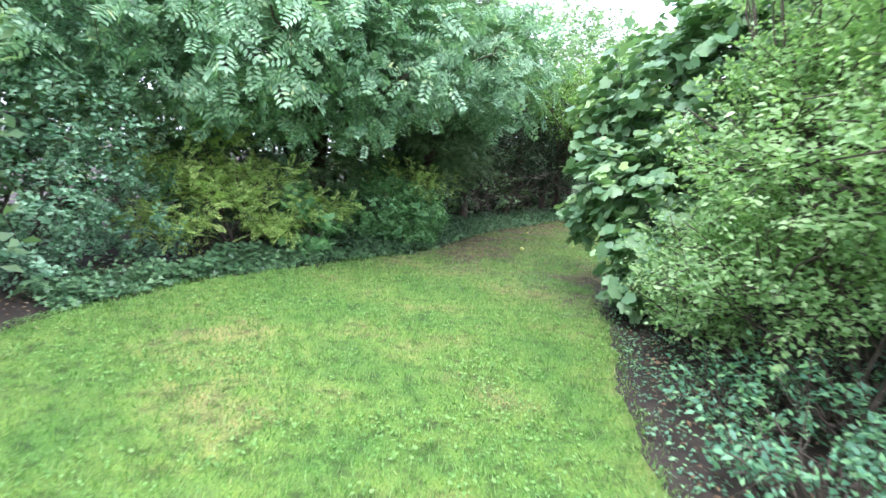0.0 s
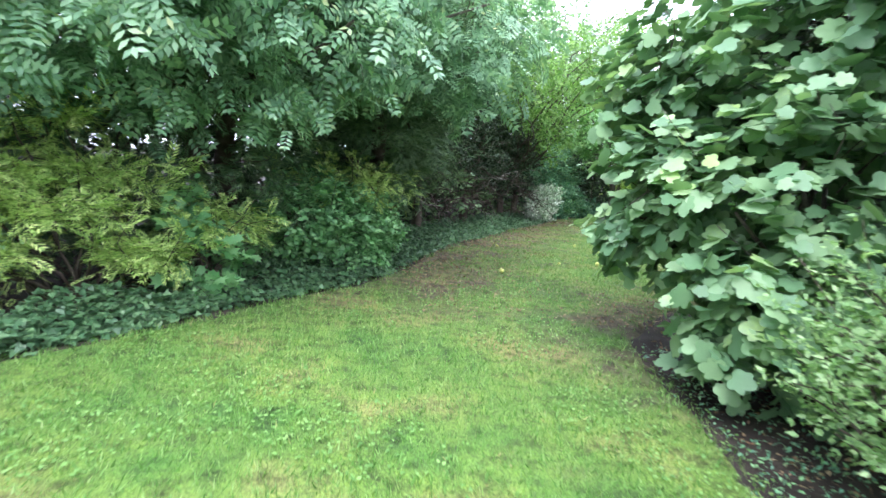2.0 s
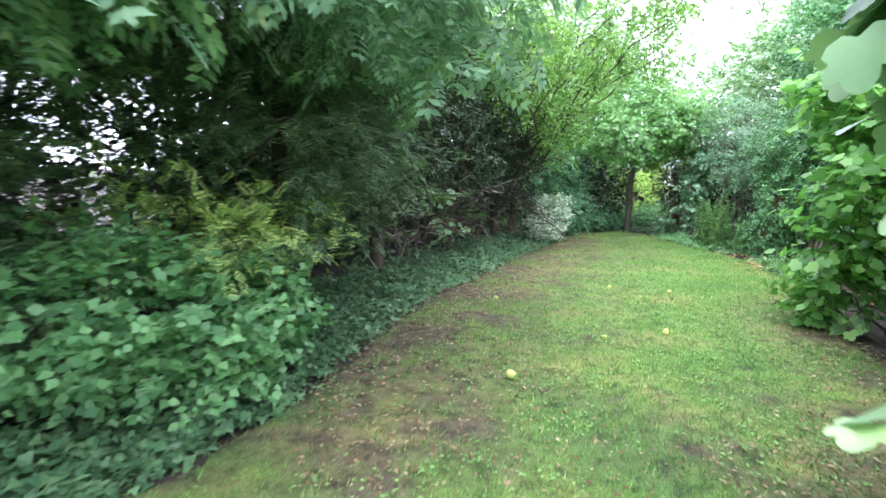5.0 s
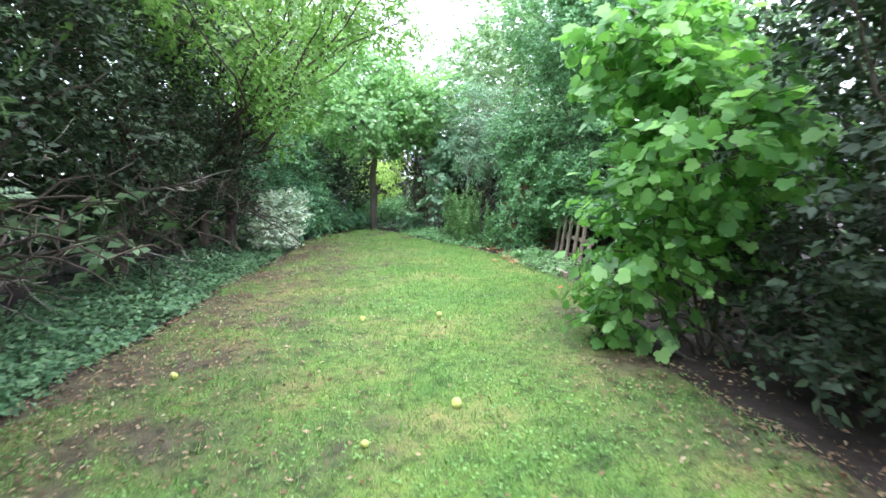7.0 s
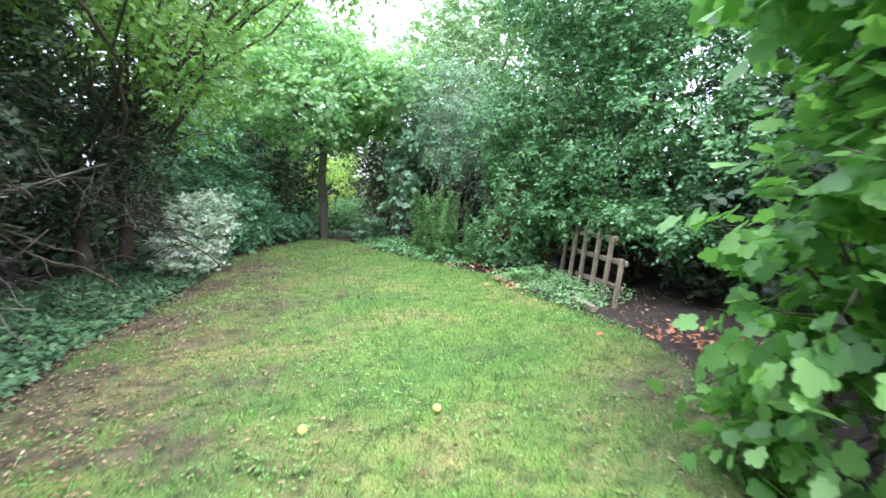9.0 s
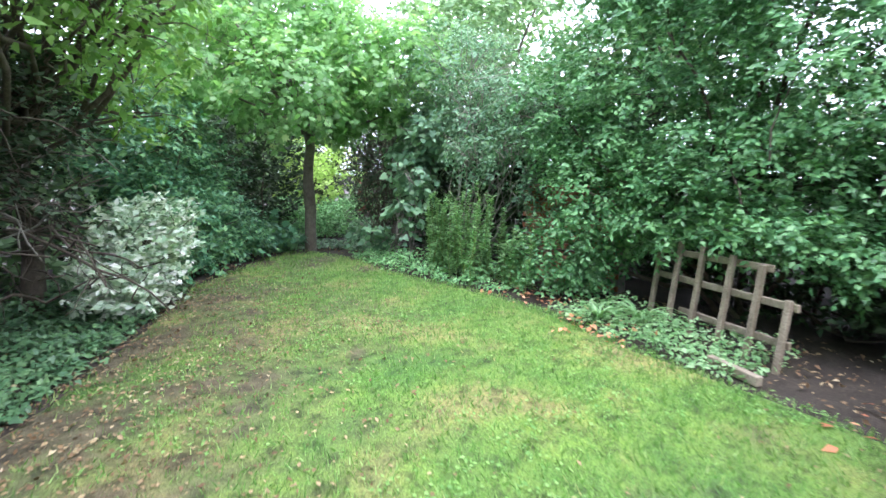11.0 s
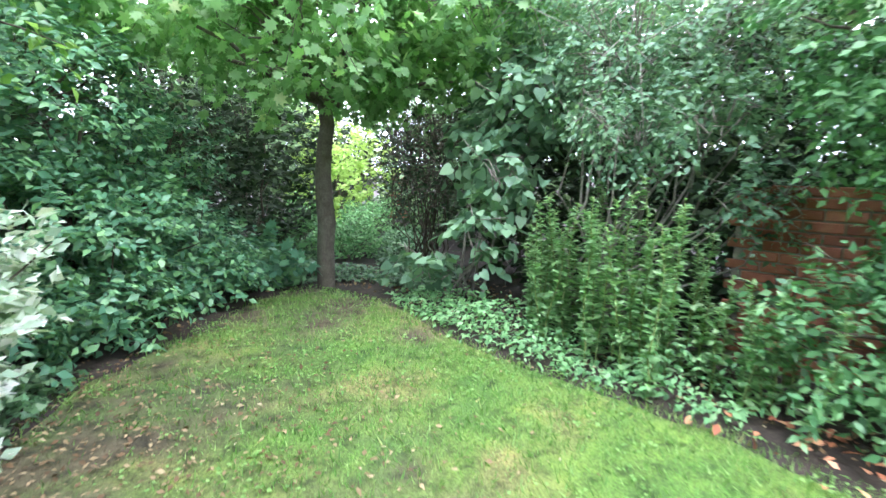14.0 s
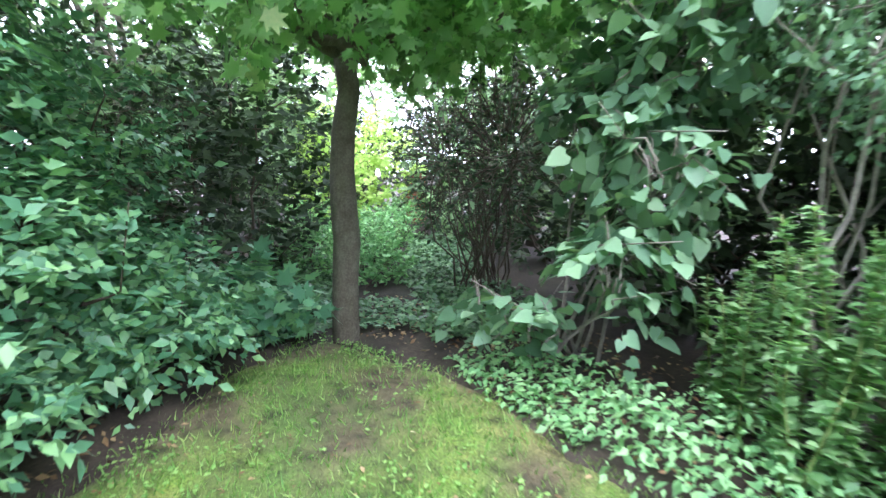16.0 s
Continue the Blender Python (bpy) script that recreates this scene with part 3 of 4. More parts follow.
shrub("dark_cypress", (-0.4, 10.7), "dark cypress with drooping sprays beside the lawn", "conifer",
      [(-0.5, 10.2, 1.75, 0.95, 0.75, 0.95), (0.0, 11.4, 2.1, 1.0, 0.8, 1.2), (-0.6, 11.2, 3.8, 1.7, 1.3, 1.8), (0.1, 12.2, 3.9, 1.5, 1.3, 1.0), (-1.6, 10.6, 3.2, 1.4, 1.1, 0.9)],
      CYPRESS, SPRAY, 0.2, 1900, 10, trunk=(2.6, 0.11), stems=10, stem=0.03, twigs=160, twig=0.42, droop=0.25, core=0.5, upright=0.1)
shrub("border_shrub", (-0.75, 9.1), "mid-green rounded shrub spilling to the lawn's edge", "shrub",
      [(-0.75, 8.95, 0.55, 0.62, 0.5, 0.52), (-0.5, 9.6, 0.5, 0.5, 0.45, 0.48), (-1.3, 8.7, 0.75, 0.65, 0.5, 0.5)], SHRUB, ROUND, 0.075, 900, 14, stems=8, stem=0.012, twigs=60, twig=0.26)
shrub("yellow_cypress_shoots", (-0.9, 9.4), "fresh yellow-green cypress shoots above the shrub", "conifer",
      [(-0.9, 9.2, 1.15, 0.75, 0.5, 0.25), (-0.3, 10.0, 1.1, 0.5, 0.4, 0.2)], GOLD, SPRAY, 0.16, 90, 9, stems=4, stem=0.015, twigs=20, twig=0.4, upright=0.05)
shrub("bramble", (-1.9, 7.5), "bright green bramble climbing out of the ivy", "bramble",
      [(-1.95, 7.4, 0.4, 0.35, 0.28, 0.4), (-2.1, 7.5, 0.85, 0.22, 0.2, 0.2)], SHRUB, MAPLELEAF, 0.13, 60, 7, stems=6, stem=0.008, twigs=12)

# ---- the dark middle stretch ----
for x, y, s, lobes in (
        (0.5, 13.4, 5, [(0.5, 13.3, 2.2, 1.0, 0.9, 1.2), (1.2, 14.1, 2.8, 1.1, 0.9, 1.3), (0.2, 13.8, 4.4, 1.6, 1.4, 1.6), (-0.6, 12.6, 1.6, 1.0, 0.9, 1.5)]),
        (1.9, 15.8, 6, [(2.0, 15.7, 2.2, 1.1, 0.9, 1.2), (2.4, 16.3, 3.4, 1.2, 1.1, 1.4), (1.2, 16.0, 4.4, 1.7, 1.4, 1.5), (1.0, 15.6, 1.4, 0.9, 0.9, 1.3)]),
        (3.4, 17.9, 5, [(3.5, 17.7, 1.7, 0.85, 0.75, 0.95), (3.4, 18.2, 3.3, 1.3, 1.2, 1.5), (2.6, 17.6, 1.2, 0.8, 0.8, 1.0)])):
    shrub("thicket_tree", (x, y), "dark tangled evergreen with bare grey branches below", "tree", lobes, SHADED_THICKET, OVATE, 0.08, 2600 if y < 17 else 1500, 13,
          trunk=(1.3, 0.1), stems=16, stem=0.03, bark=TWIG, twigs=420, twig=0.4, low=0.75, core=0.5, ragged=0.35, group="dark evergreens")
    for k in range(16):
        a = RNG.uniform(-1.7, 0.9)
        start = (x + RNG.normal(0, 0.15), y + RNG.normal(0, 0.15), RNG.uniform(0.4, 1.5))
        reach = RNG.uniform(0.8, 1.7)
        end = (x + math.cos(a) * reach, y + math.sin(a) * reach - 0.2, max(0.25, start[2] + RNG.uniform(-0.7, 0.6)))
        pale = new("dead_branch", raw_mesh("dead_branch", *join([tube(wander(start, end, 9, 0.05), 0.02, 0.006)] + [
            tube(wander(np.array(start) * (1 - u) + np.array(end) * u, np.array(start) * (1 - u) + np.array(end) * u + RNG.normal(0, 0.25, 3), 5, 0.06), 0.008, 0.003, 4)
            for u in RNG.uniform(0.3, 0.95, 5)]), PALE_TWIG if k % 6 == 0 else TWIG))
        tagged(pale, "bare grey dead branch reaching out of the evergreen", "branch", "dead branches")
shrub("fruit_tree", (3.9, 18.3), "fruit tree with light green leaves arching over the lawn", "tree",
      [(3.2, 15.6, 3.3, 1.3, 1.1, 0.75), (4.4, 16.9, 2.75, 0.85, 0.85, 0.6), (2.2, 14.0, 3.6, 1.2, 1.1, 0.7), (4.6, 17.6, 3.7, 1.3, 1.2, 0.9), (4.9, 18.4, 2.3, 0.7, 0.6, 0.5), (5.2, 16.2, 4.0, 1.0, 0.9, 0.6), (6.2, 16.4, 4.1, 0.9, 0.8, 0.55), (3.9, 15.0, 4.1, 1.1, 0.9, 0.6), (5.0, 14.6, 4.6, 1.0, 0.9, 0.6), (6.0, 15.6, 5.2, 1.0, 0.9, 0.6)],
      FRUIT_TREE, OVATE, 0.1, 1450, 11, trunk=(1.8, 0.09), stems=27, stem=0.03, bark=TWIG, twigs=260, twig=0.4, droop=0.35, core=0.6, ragged=0.3)
shrub("variegated_shrub", (4.75, 17.9), "rounded shrub with white-edged pale leaves", "shrub",
      [(4.75, 17.95, 0.55, 0.5, 0.48, 0.5), (4.95, 18.2, 0.75, 0.42, 0.4, 0.4), (4.5, 17.6, 0.35, 0.35, 0.35, 0.33)], WHITE, OVATE, 0.085, 420, 15, stems=8, stem=0.012, twigs=50, twig=0.24, ragged=0.15)
shrub("laurel", (5.5, 20.2), "dark green laurel bank with long leaves", "shrub",
      [(5.4, 19.65, 0.8, 0.75, 0.7, 0.8), (6.2, 20.1, 0.72, 0.7, 0.6, 0.72), (5.3, 20.2, 1.8, 1.1, 1.0, 0.9), (6.85, 20.75, 0.5, 0.5, 0.5, 0.5), (6.4, 21.0, 1.3, 0.7, 0.6, 0.7), (5.75, 19.35, 0.35, 0.5, 0.4, 0.33), (6.65, 20.05, 0.33, 0.5, 0.4, 0.32), (5.15, 18.9, 0.4, 0.4, 0.4, 0.35)], LAUREL, OVATE, 0.085, 2300, 13, stems=10, twigs=80, twig=0.32, droop=0.25)
shrub("broadleaf_clump", (7.4, 20.75), "low clump of broad lobed leaves by the trunk", "shrub", [(7.3, 20.75, 0.3, 0.5, 0.4, 0.3), (7.65, 20.45, 0.22, 0.3, 0.25, 0.2)], LAUREL, MAPLELEAF, 0.15, 90, 8, stems=6, stem=0.008, twigs=0)

# ---- under and past the sycamore ----
shrub("sycamore", (8.05, 20.3), "slender sycamore with a grey trunk and hanging lobed leaves", "tree",
      [(7.5, 19.6, 2.65, 1.4, 1.2, 0.7), (8.9, 19.9, 2.5, 0.9, 0.9, 0.55), (8.7, 20.4, 3.3, 1.5, 1.5, 0.95), (6.4, 20.3, 3.1, 1.3, 1.1, 0.85), (8.9, 19.0, 3.2, 1.1, 1.0, 0.8), (7.9, 20.8, 4.2, 1.4, 1.3, 0.8)],
      MAPLE, MAPLELEAF, 0.11, 2100, 8, trunk=(2.1, 0.085), stems=14, stem=0.045, bark=BARK, twigs=200, twig=0.42, droop=0.4, core=0.4)
shrub("lilac", (8.95, 18.9), "shrub with large grey-green heart-shaped leaves", "shrub",
      [(9.2, 18.8, 1.6, 0.5, 0.5, 0.5), (9.3, 18.4, 2.15, 0.65, 0.6, 0.6), (8.6, 18.4, 0.75, 0.3, 0.3, 0.25), (8.75, 18.2, 1.35, 0.32, 0.3, 0.3), (8.4, 18.8, 0.42, 0.22, 0.22, 0.18), (8.5, 19.3, 0.4, 0.2, 0.2, 0.15)], LILAC, HEART, 0.115, 270, 8, stems=9, stem=0.016, bark=PALE_TWIG, twigs=110, twig=0.34, droop=0.5)
shrub("elder", (9.2, 17.6), "straggling elder with bare stems below", "shrub",
      [(9.3, 17.3, 2.3, 0.7, 0.8, 0.75), (9.3, 16.7, 2.4, 0.6, 0.6, 0.65), (9.6, 18.0, 3.0, 1.0, 0.9, 0.9), (8.85, 17.0, 1.65, 0.35, 0.4, 0.3), (8.85, 16.4, 1.75, 0.3, 0.3, 0.3), (9.0, 16.2, 1.15, 0.2, 0.28, 0.35)], LILAC, OVATE, 0.062, 1350, 12, stems=30, stem=0.016, bark=PALE_TWIG, twigs=220, twig=0.38, droop=0.4)


def tall_weed(x, y, height):
    """An upright stem ringed with narrow leaves, thicker at the top."""
    root = thing("tall_weed", (x, y, 0), "upright leafy weed with a pale green stem", "weed", "tall weeds")
    top = np.array((RNG.normal(0, 0.09) * height, RNG.normal(0, 0.09) * height, height))
    line = wander((0, 0, -0.02), top, 8, 0.012)
    part("stem", raw_mesh("stem", *tube(line, 0.007, 0.003, 5), STALK), root)
    n = int(150 * height)
    s = RNG.random(n) ** 0.75
    k = np.clip((s * 7).astype(int), 0, 6)
    at = line[k] + (line[k + 1] - line[k]) * ((s * 7) - k)[:, None]
    a = RNG.uniform(0, 2 * math.pi, n)
    along = np.column_stack([np.cos(a), np.sin(a), RNG.uniform(-0.15, 0.75, n)])
    v, f = scatter(OVATE, at, along, np.tile((0.0, 0.0, 1.0), (n, 1)) + RNG.normal(0, 0.25, (n, 3)), RNG.uniform(0.045, 0.1, n) * (1.2 - 0.5 * s))
    part("foliage", raw_mesh("foliage", v, f, WEED), root)
    return root


STALK = grainy("green_stalk", [(0.3, (0.12, 0.2, 0.05)), (0.7, (0.32, 0.4, 0.15))], 12, 0.6, 0.2)
for cx, cy, count, high in ((8.55, 17.3, 18, 1.15), (8.5, 16.75, 20, 1.2), (8.6, 16.35, 11, 0.95), (8.55, 15.75, 8, 0.7), (8.85, 17.8, 11, 0.85)):
    for k in range(count):
        tall_weed(cx + RNG.normal(0, 0.16), cy + RNG.normal(0, 0.22), high * RNG.uniform(0.45, 1.1))


def strap_plant(x, y, scale):
    """A tuft of arching strap leaves."""
    root = thing("strap_leaf_plant", (x, y, 0), "tuft of arching strap-shaped green leaves", "plant", "strap leaf plants")
    pieces = []
    for k in range(34):
        a, le = RNG.uniform(0, 2 * math.pi), scale * RNG.uniform(0.35, 0.65)
        s = np.linspace(0, 1, 6)
        out = le * (0.25 * s + 0.55 * s ** 2)
        z = le * (1.15 * s - 0.85 * s ** 2.2)
        w = 0.012 * (1 - s ** 3)
        c, sn = math.cos(a), math.sin(a)
        mid = np.column_stack([out * c, out * sn, z])
        e = np.column_stack([-sn * w, c * w, 0 * w])
        v = np.concatenate([mid + e, mid - e, mid - np.array((0, 0, 0.003))])
        f = [t for i in range(5) for t in ((i, i + 1, i + 13), (i, i + 13, i + 12), (i + 12, i + 13, i + 7), (i + 12, i + 7, i + 6))]
        pieces.append((v, np.array(f)))
    part("foliage", raw_mesh("strap_foliage", *join(pieces), WEED), root)


strap_plant(7.95, 14.1, 0.9)
strap_plant(7.8, 14.45, 0.7)


# ---- the big hedge shrub with the leaning wooden hurdle ----
shrub("evergreen_hedge", (9.4, 13.6), "tall dense evergreen with glossy mid-green leaves", "shrub",
      [(9.3, 14.4, 2.4, 1.25, 1.1, 1.5), (9.2, 12.9, 2.5, 1.3, 1.3, 1.35), (9.3, 13.6, 3.9, 1.5, 1.7, 1.2), (8.75, 15.05, 1.15, 0.6, 0.5, 1.0), (9.3, 11.6, 2.2, 1.2, 1.0, 1.5), (8.3, 12.5, 0.85, 0.35, 0.4, 0.25), (8.8, 15.55, 2.2, 0.6, 0.5, 0.8), (9.2, 14.9, 4.1, 1.0, 1.0, 1.0), (9.4, 14.0, 5.0, 1.3, 1.3, 0.9), (9.0, 13.6, 1.35, 0.85, 1.4, 0.75), (8.5, 15.3, 0.5, 0.4, 0.5, 0.45), (8.6, 14.2, 1.25, 0.5, 0.6, 0.4), (8.2, 13.2, 1.0, 0.32, 0.5, 0.22), (8.5, 14.0, 0.85, 0.3, 0.4, 0.25)],
      BAY, OVATE, 0.068, 10000, 15, stems=14, stem=0.035, twigs=200, twig=0.36, droop=0.3, low=0.12, ragged=0.3, core=0.35)
# Leaves painted near black for the shade below the hedge.
shrub("dark_underwood", (9.3, 12.6), "bare undergrowth beneath the hedge, leaf colour darkened for shade", "shrub", [(9.5, 13.2, 0.8, 0.6, 1.9, 0.9), (8.6, 11.3, 0.6, 0.8, 0.8, 0.7), (9.0, 12.3, 0.5, 0.6, 0.8, 0.6)], SHADED_THICKET, OVATE, 0.09, 800, 12, stems=12, stem=0.02, twigs=90)


def bar(a, b, wide, thick, bevel=0.006, seg=1):
    """A sawn bar from a to b with eased edges."""
    a, b = Vector(a), Vector(b)
    bm = bmesh.new()
    bmesh.ops.create_cube(bm, size=1.0)
    bmesh.ops.scale(bm, vec=(wide, thick, (b - a).length), verts=bm.verts)
    bmesh.ops.bevel(bm, geom=list(bm.edges), offset=bevel, segments=seg, affect="EDGES")
    for v in bm.verts:
        v.co.x += 0.004 * noise.noise(v.co * 9 + a)
        v.co.y += 0.004 * noise.noise(v.co * 7 + b)
    rot = (b - a).to_track_quat("Z", "Y").to_matrix().to_4x4()
    bm.transform(Matrix.Translation((a + b) / 2) @ rot)
    me = bpy.data.meshes.new("bar")
    bm.to_mesh(me)
    bm.free()
    me.materials.append(TIMBER)
    return me


hurdle = thing("wooden_hurdle", (7.62, 12.93, 0), "weathered grey wooden hurdle leaning against the hedge", "fence panel")
run, back = Vector((0.525, 0.851, 0)), Vector((0.851, -0.525, 0))
for k, (s, h) in enumerate(((0.0, 0.53), (0.29, 0.74), (0.6, 0.77), (0.95, 0.79), (1.26, 0.8), (1.55, 0.82))):
    foot = run * s + back * 0.02 + Vector((0, 0, -0.03))
    part("post", bar(foot, run * (s + 0.02) + back * (0.04 + 0.12 * h) + Vector((0, 0, h)), 0.05, 0.045), hurdle)
for z, s0, s1 in ((0.19, -0.03, 1.2), (0.47, -0.04, 1.6), (0.71, 0.24, 1.65)):
    lift = back * (0.075 + 0.12 * z)
    part("rail", bar(run * s0 + lift + Vector((0, 0, z + 0.01)), run * s1 + lift + Vector((0, 0, z - 0.04)), 0.028, 0.06), hurdle)
plank = tagged(new("plank", bar((7.47, 13.32, 0.035), (7.26, 12.92, 0.035), 0.06, 0.07)), "short pale timber offcut lying on the soil", "plank")


# ---- the second fig and the dark shrubs before it ----
shrub("young_fig", (5.7, 10.0), "fig with bright green young lobed leaves", "fig tree",
      [(5.35, 10.35, 1.05, 0.65, 0.6, 0.7), (5.35, 9.95, 1.8, 0.7, 0.65, 0.65), (5.3, 10.5, 2.5, 0.7, 0.65, 0.55), (5.25, 10.45, 0.45, 0.38, 0.38, 0.38)], FIG_BRIGHT, FIGLEAF, 0.11, 560, 7, stems=9, stem=0.022, bark=BARK, twigs=110, twig=0.34, droop=0.35)
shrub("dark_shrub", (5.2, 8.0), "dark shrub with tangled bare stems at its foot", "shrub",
      [(5.4, 8.5, 0.7, 0.6, 0.6, 0.55), (4.5, 7.4, 0.8, 0.6, 0.5, 0.6), (5.2, 8.3, 1.7, 0.9, 0.8, 1.0), (4.4, 7.2, 1.9, 0.9, 0.8, 1.2), (5.4, 8.6, 3.0, 1.1, 1.0, 1.0), (3.9, 6.6, 3.2, 1.2, 1.0, 1.0), (4.4, 8.8, 2.85, 0.7, 0.6, 0.35), (5.1, 8.8, 2.4, 0.6, 0.6, 0.5), (4.5, 8.0, 0.4, 0.5, 0.4, 0.35), (5.4, 9.1, 0.45, 0.5, 0.4, 0.45), (5.0, 8.6, 1.1, 0.6, 0.5, 0.7), (5.9, 9.6, 0.7, 0.6, 0.5, 0.7)], SHADED_THICKET, OVATE, 0.085, 2100, 12, stems=34, stem=0.016, twigs=700, twig=0.38, low=0.12, droop=0.2)
shrub("dark_shrub", (6.6, 9.0), "dark shrub closing the border behind the fig", "shrub", [(6.7, 9.0, 1.5, 0.9, 0.9, 1.5), (6.9, 10.6, 1.6, 0.8, 0.8, 1.6), (8.2, 10.6, 1.8, 1.0, 0.9, 1.8)], SHADED_THICKET, OVATE, 0.11, 700, 12, stems=12, stem=0.02, twigs=120)

# ---- taller trees all round ----
def far_tree(x, y, h, r, label="tall tree with a loose grey-green crown behind the garden", mat=None, count=520, size=0.2, base=0.35):
    lobes = [(x + RNG.normal(0, r * 0.45), y + RNG.normal(0, r * 0.45), h * u, r * RNG.uniform(0.7, 1.0), r * RNG.uniform(0.7, 1.0), h * 0.19) for u in np.linspace(base, 0.92, 6)]
    return shrub("tall_tree", (x, y), label, "tree", lobes, mat or FAR, OVATE, size, count, 12, trunk=(h * base, 0.13), stems=9, stem=0.05, bark=BARK, twigs=120, twig=0.6, core=0.4, ragged=0.4, group="trees round the garden")


for x, y, h, r, b in ((-6.0, 9.5, 6.5, 1.8, 0.15), (-4.0, 12.0, 7.0, 1.9, 0.12), (-1.8, 14.2, 7.0, 1.8, 0.12), (-0.4, 16.8, 6.8, 1.8, 0.12), (1.5, 19.3, 4.6, 1.7, 0.12), (3.6, 21.6, 5.0, 1.8, 0.12),
                      (5.6, 23.5, 6.5, 1.7, 0.12), (7.6, 25.5, 6.0, 1.6, 0.35), (13.2, 20.4, 4.9, 1.5, 0.12), (13.2, 17.6, 4.3, 1.4, 0.15), (13.4, 22.8, 5.0, 1.4, 0.2), (13.0, 14.8, 5.0, 1.5, 0.15), (10.0, 28.0, 6.5, 1.9, 0.3),
                      (11.0, 10.5, 5.5, 1.8, 0.15), (7.8, 7.0, 5.5, 1.8, 0.12), (5.4, 4.0, 5.0, 1.6, 0.12), (4.8, 0.5, 5.0, 1.6, 0.12), (-6.2, 3.5, 5.0, 1.6, 0.12), (-6.4, -0.5, 5.0, 1.6, 0.12),
                      (-4.0, -7.5, 5.0, 1.8, 0.12), (-0.5, -8.5, 5.0, 1.8, 0.12), (3.2, -7.0, 5.0, 1.8, 0.12), (15.0, 30.0, 6.5, 2.0, 0.12), (17.0, 26.0, 6.5, 2.0, 0.12), (12.5, 33.0, 6.5, 2.0, 0.12)):
    far_tree(x, y, h * 1.3, r * 1.15, base=b * 0.9, count=680)

# Backing shrubs; their near-black leaves carry the shade behind the borders.
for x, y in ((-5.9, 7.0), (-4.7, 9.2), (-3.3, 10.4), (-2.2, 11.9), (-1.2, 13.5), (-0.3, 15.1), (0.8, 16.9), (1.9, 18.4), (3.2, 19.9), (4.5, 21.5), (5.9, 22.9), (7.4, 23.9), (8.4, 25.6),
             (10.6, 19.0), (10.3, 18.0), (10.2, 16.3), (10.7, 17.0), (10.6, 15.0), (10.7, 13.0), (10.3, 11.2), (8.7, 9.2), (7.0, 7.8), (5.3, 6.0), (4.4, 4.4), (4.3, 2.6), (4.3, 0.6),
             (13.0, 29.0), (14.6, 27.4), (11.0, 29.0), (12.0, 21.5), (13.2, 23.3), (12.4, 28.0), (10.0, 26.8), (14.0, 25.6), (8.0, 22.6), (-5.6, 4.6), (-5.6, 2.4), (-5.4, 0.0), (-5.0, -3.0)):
    shrub("hedge_shrub", (x, y), "dense undergrowth closing the garden, its shade put into the leaf colour", "shrub", [(x, y, 0.8, 1.05, 1.05, 0.9), (x + 0.2, y + 0.2, 1.9, 1.0, 1.0, 0.9)],
          SHADED_THICKET, OVATE, 0.13, 330, 11, stems=5, stem=0.02, twigs=40, twig=0.4, core=0.3, group="undergrowth round the garden")

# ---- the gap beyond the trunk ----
# Its brightness is painted: the pale leaves stand for sun in the clearing.
shrub("sunlit_shrub", (11.0, 25.6), "yellow-green shrub in the clearing past the trunk, sunlight put into its leaf colour", "shrub", [(11.0, 25.6, 0.9, 0.9, 0.8, 0.9), (11.6, 26.6, 1.9, 1.1, 1.0, 0.9), (11.7, 25.2, 1.4, 0.8, 0.7, 0.8)], SUNNY, OVATE, 0.12, 420, 12, stems=6, twigs=40)
shrub("bare_thicket", (9.9, 20.6), "thin upright thicket of brown stems", "shrub", [(9.9, 20.4, 1.6, 0.7, 0.8, 1.0), (10.2, 21.6, 1.6, 0.7, 0.8, 1.1)], SHADED_THICKET, OVATE, 0.07, 300, 9, stems=34, stem=0.011, bark=TWIG, twigs=260, twig=0.5, core=0.6)
shrub("bare_thicket", (7.0, 22.4), "dim brown thicket behind the trunk", "shrub", [(6.9, 22.2, 1.1, 0.8, 0.7, 1.0), (5.9, 22.0, 1.3, 0.9, 0.7, 1.2)], SHADED_THICKET, OVATE, 0.08, 360, 10, stems=26, stem=0.011, bark=TWIG, twigs=220, twig=0.45)
for x, y, h in ((9.3, 21.9, 0.3), (9.9, 22.9, 0.4), (10.5, 23.7, 0.45), (11.3, 24.2, 0.5), (8.9, 22.7, 0.45), (9.7, 24.2, 0.6)):
    shrub("path_shrub", (x, y), "low leafy green shrub beside the dirt path", "shrub", [(x, y, h * 0.6, 0.5, 0.45, h * 0.7), (x + 0.25, y + 0.2, h, 0.35, 0.35, h * 0.5)],
          SHRUB, OVATE, 0.075, 110, 12, stems=6, stem=0.01, twigs=20, group="shrubs by the path")
creeping("trunk_ivy", "ivy and small weeds round the foot of the sycamore", IVY, IVYLEAF, 0.06, 1500, np.array([(7.5, 20.5), (8.1, 20.65), (8.7, 20.2), (8.75, 19.4)]), 0.7, 1, 0.1, "ivy")
creeping("path_ivy", "ivy creeping along the dim dirt path", IVY, IVYLEAF, 0.07, 5200, np.array([(8.3, 20.9), (9.0, 22.2), (10.3, 24.0), (11.5, 25.5)]), 0.9, 1, 0.14, "ivy")
creeping("path_ivy", "ivy creeping beside the dim dirt path", IVY, IVYLEAF, 0.07, 5200, np.array([(8.7, 19.7), (9.7, 21.5), (11.0, 23.2), (12.3, 24.8)]), 0.9, -1, 0.14, "ivy")

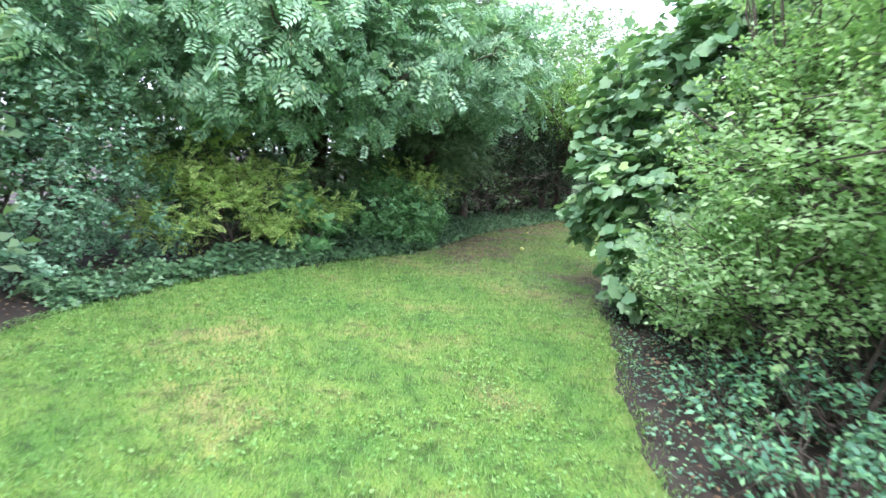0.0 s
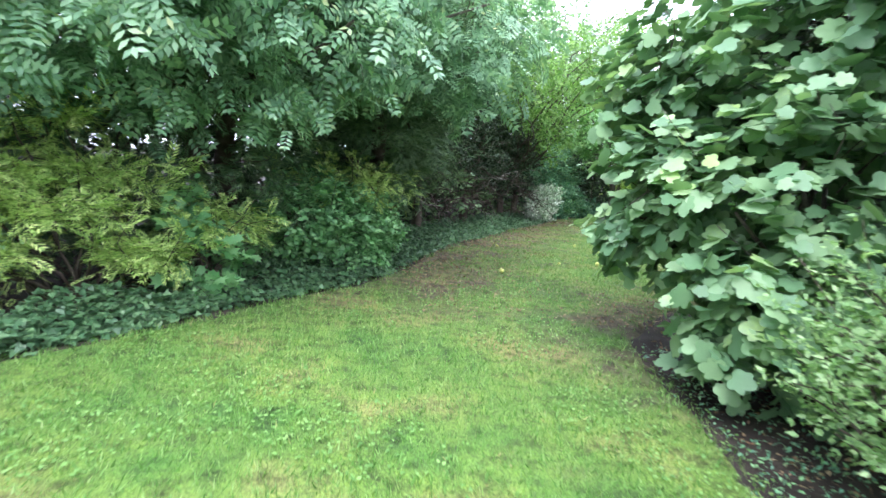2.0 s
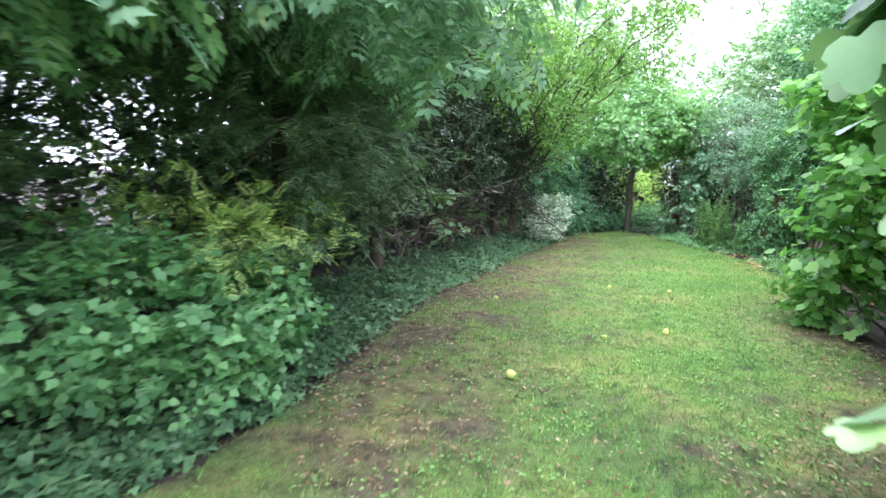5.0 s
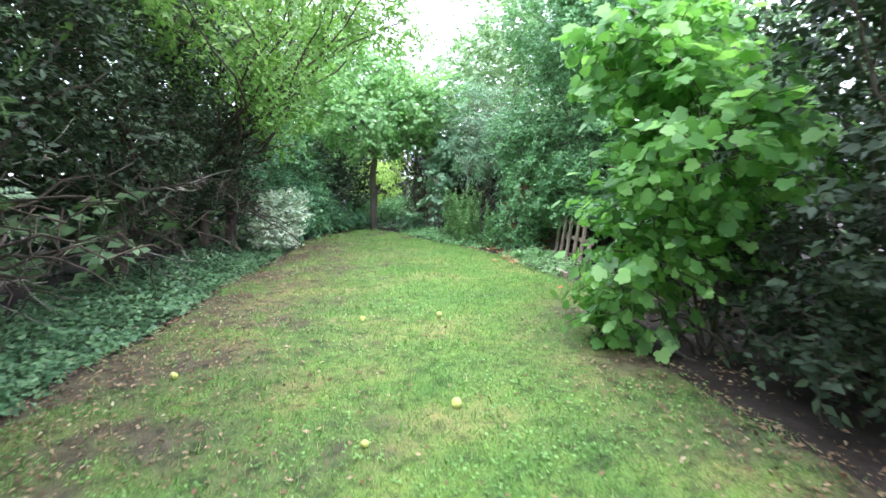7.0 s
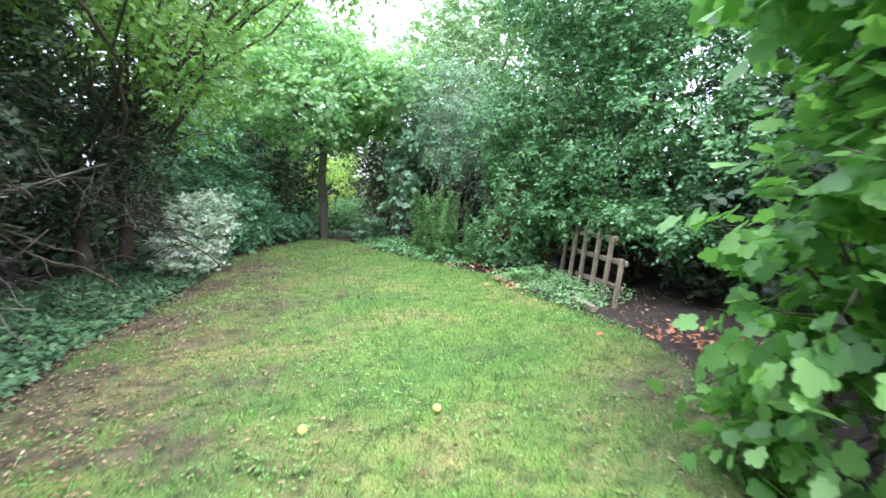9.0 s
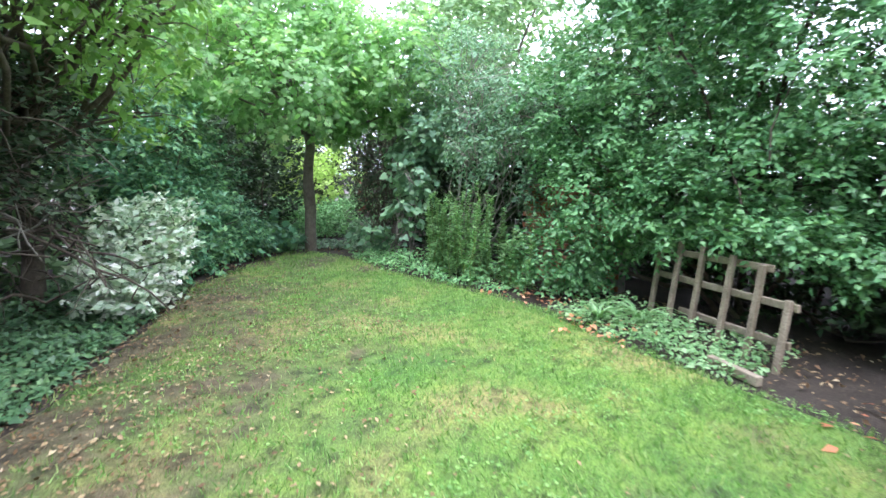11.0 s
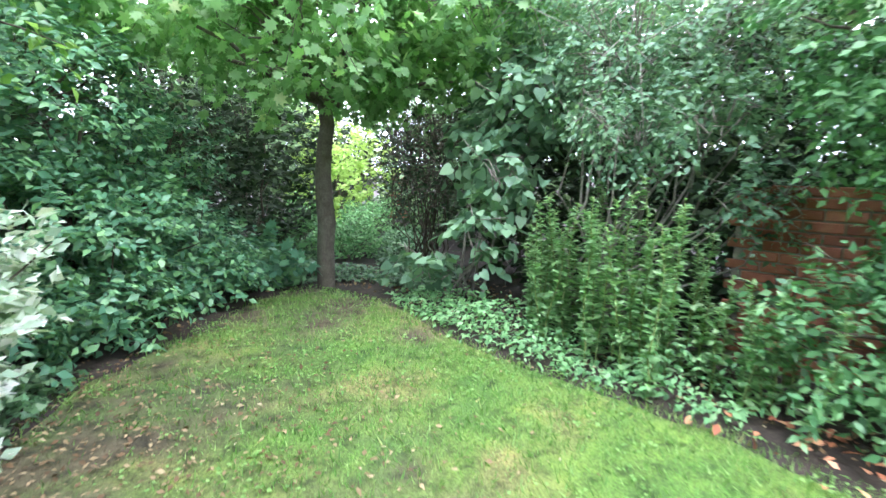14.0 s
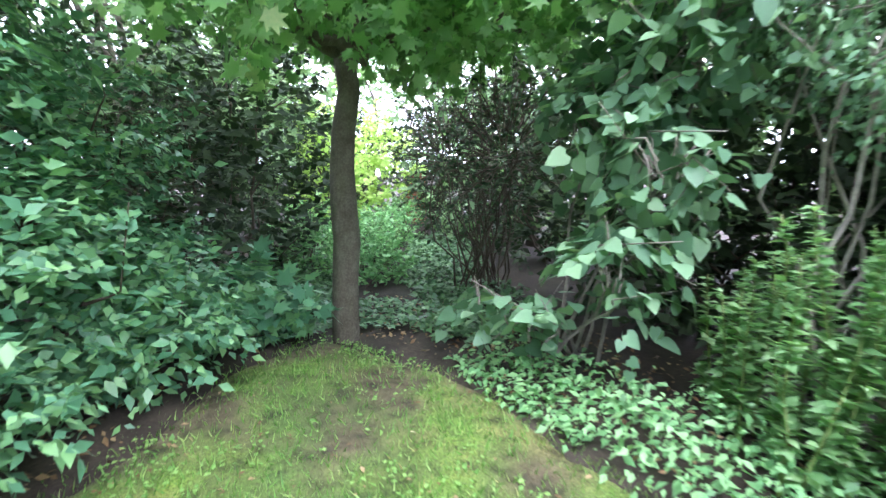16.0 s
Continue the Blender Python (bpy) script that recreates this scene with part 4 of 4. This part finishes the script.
# ---- the old brick wall behind the weeds ----
m, nodes, links, bsdf = shader("red_brick")
info = nodes.new("ShaderNodeObjectInfo")
n1 = noise_node(nodes, links, 18.0, 5.0)
mixv = nodes.new("ShaderNodeMath")
mixv.operation = "MULTIPLY_ADD"
mixv.inputs[1].default_value = 0.5
links.new(info.outputs["Random"], mixv.inputs[0])
half = nodes.new("ShaderNodeMath")
half.operation = "MULTIPLY"
half.inputs[1].default_value = 0.5
links.new(n1.outputs[0], half.inputs[0])
links.new(half.outputs[0], mixv.inputs[2])
rr = ramp(nodes, [(0.15, (0.16, 0.055, 0.035)), (0.45, (0.34, 0.12, 0.07)), (0.75, (0.46, 0.2, 0.12))])
links.new(mixv.outputs[0], rr.inputs[0])
links.new(rr.outputs[0], bsdf.inputs["Base Color"])
bsdf.inputs["Roughness"].default_value = 0.9
bump(nodes, links, bsdf, n1.outputs[0], 0.6, 0.006)
BRICK = m

wall_me = bpy.data.meshes.new("wall_east")
bm = bmesh.new()
bmesh.ops.create_cube(bm, size=1.0)
bmesh.ops.scale(bm, vec=(0.2, 1.4, 1.31), verts=bm.verts)
bmesh.ops.translate(bm, vec=(9.25, 15.66, 0.61), verts=bm.verts)
bm.to_mesh(wall_me)
bm.free()
wall_me.materials.append(MORTAR)
wall = tagged(new("wall_east", wall_me), "old red brick garden wall behind the weeds", "wall", kind="structure")
bm = bmesh.new()
bmesh.ops.create_cube(bm, size=1.0)
bmesh.ops.scale(bm, vec=(0.03, 0.213, 0.063), verts=bm.verts)
bmesh.ops.bevel(bm, geom=list(bm.edges), offset=0.005, segments=1, affect="EDGES")
brick_me = bpy.data.meshes.new("brick")
bm.to_mesh(brick_me)
bm.free()
brick_me.materials.append(BRICK)
for row in range(17):
    for k in range(6):
        b = new("brick", brick_me)
        b.parent = wall
        b.matrix_local = pose(9.147 + RNG.normal(0, 0.002), 15.06 + 0.225 * k + (0.1125 if row % 2 else 0), 0.04 + 0.075 * row, 0, RNG.normal(0, 0.6), RNG.normal(0, 0.6))

pier = thing("brick_pier", (14.12, 27.15, -0.03), "narrow red brick pier in the clearing", "pillar")
bm = bmesh.new()
bmesh.ops.create_cube(bm, size=1.0)
bmesh.ops.scale(bm, vec=(0.42, 0.3, 1.3), verts=bm.verts)
bmesh.ops.translate(bm, vec=(0, 0, 0.65), verts=bm.verts)
core_me = bpy.data.meshes.new("mortar_core")
bm.to_mesh(core_me)
bm.free()
core_me.materials.append(MORTAR)
part("mortar_core", core_me, pier)
for row in range(17):
    for side in (-1, 1):
        b = part("brick", brick_me, pier)
        b.matrix_local = pose(side * 0.112, -0.152, 0.05 + 0.075 * row, 0, 0, 90)
        b = part("brick", brick_me, pier)
        b.matrix_local = pose(side * 0.212, 0.04 * (-1) ** row, 0.05 + 0.075 * row)
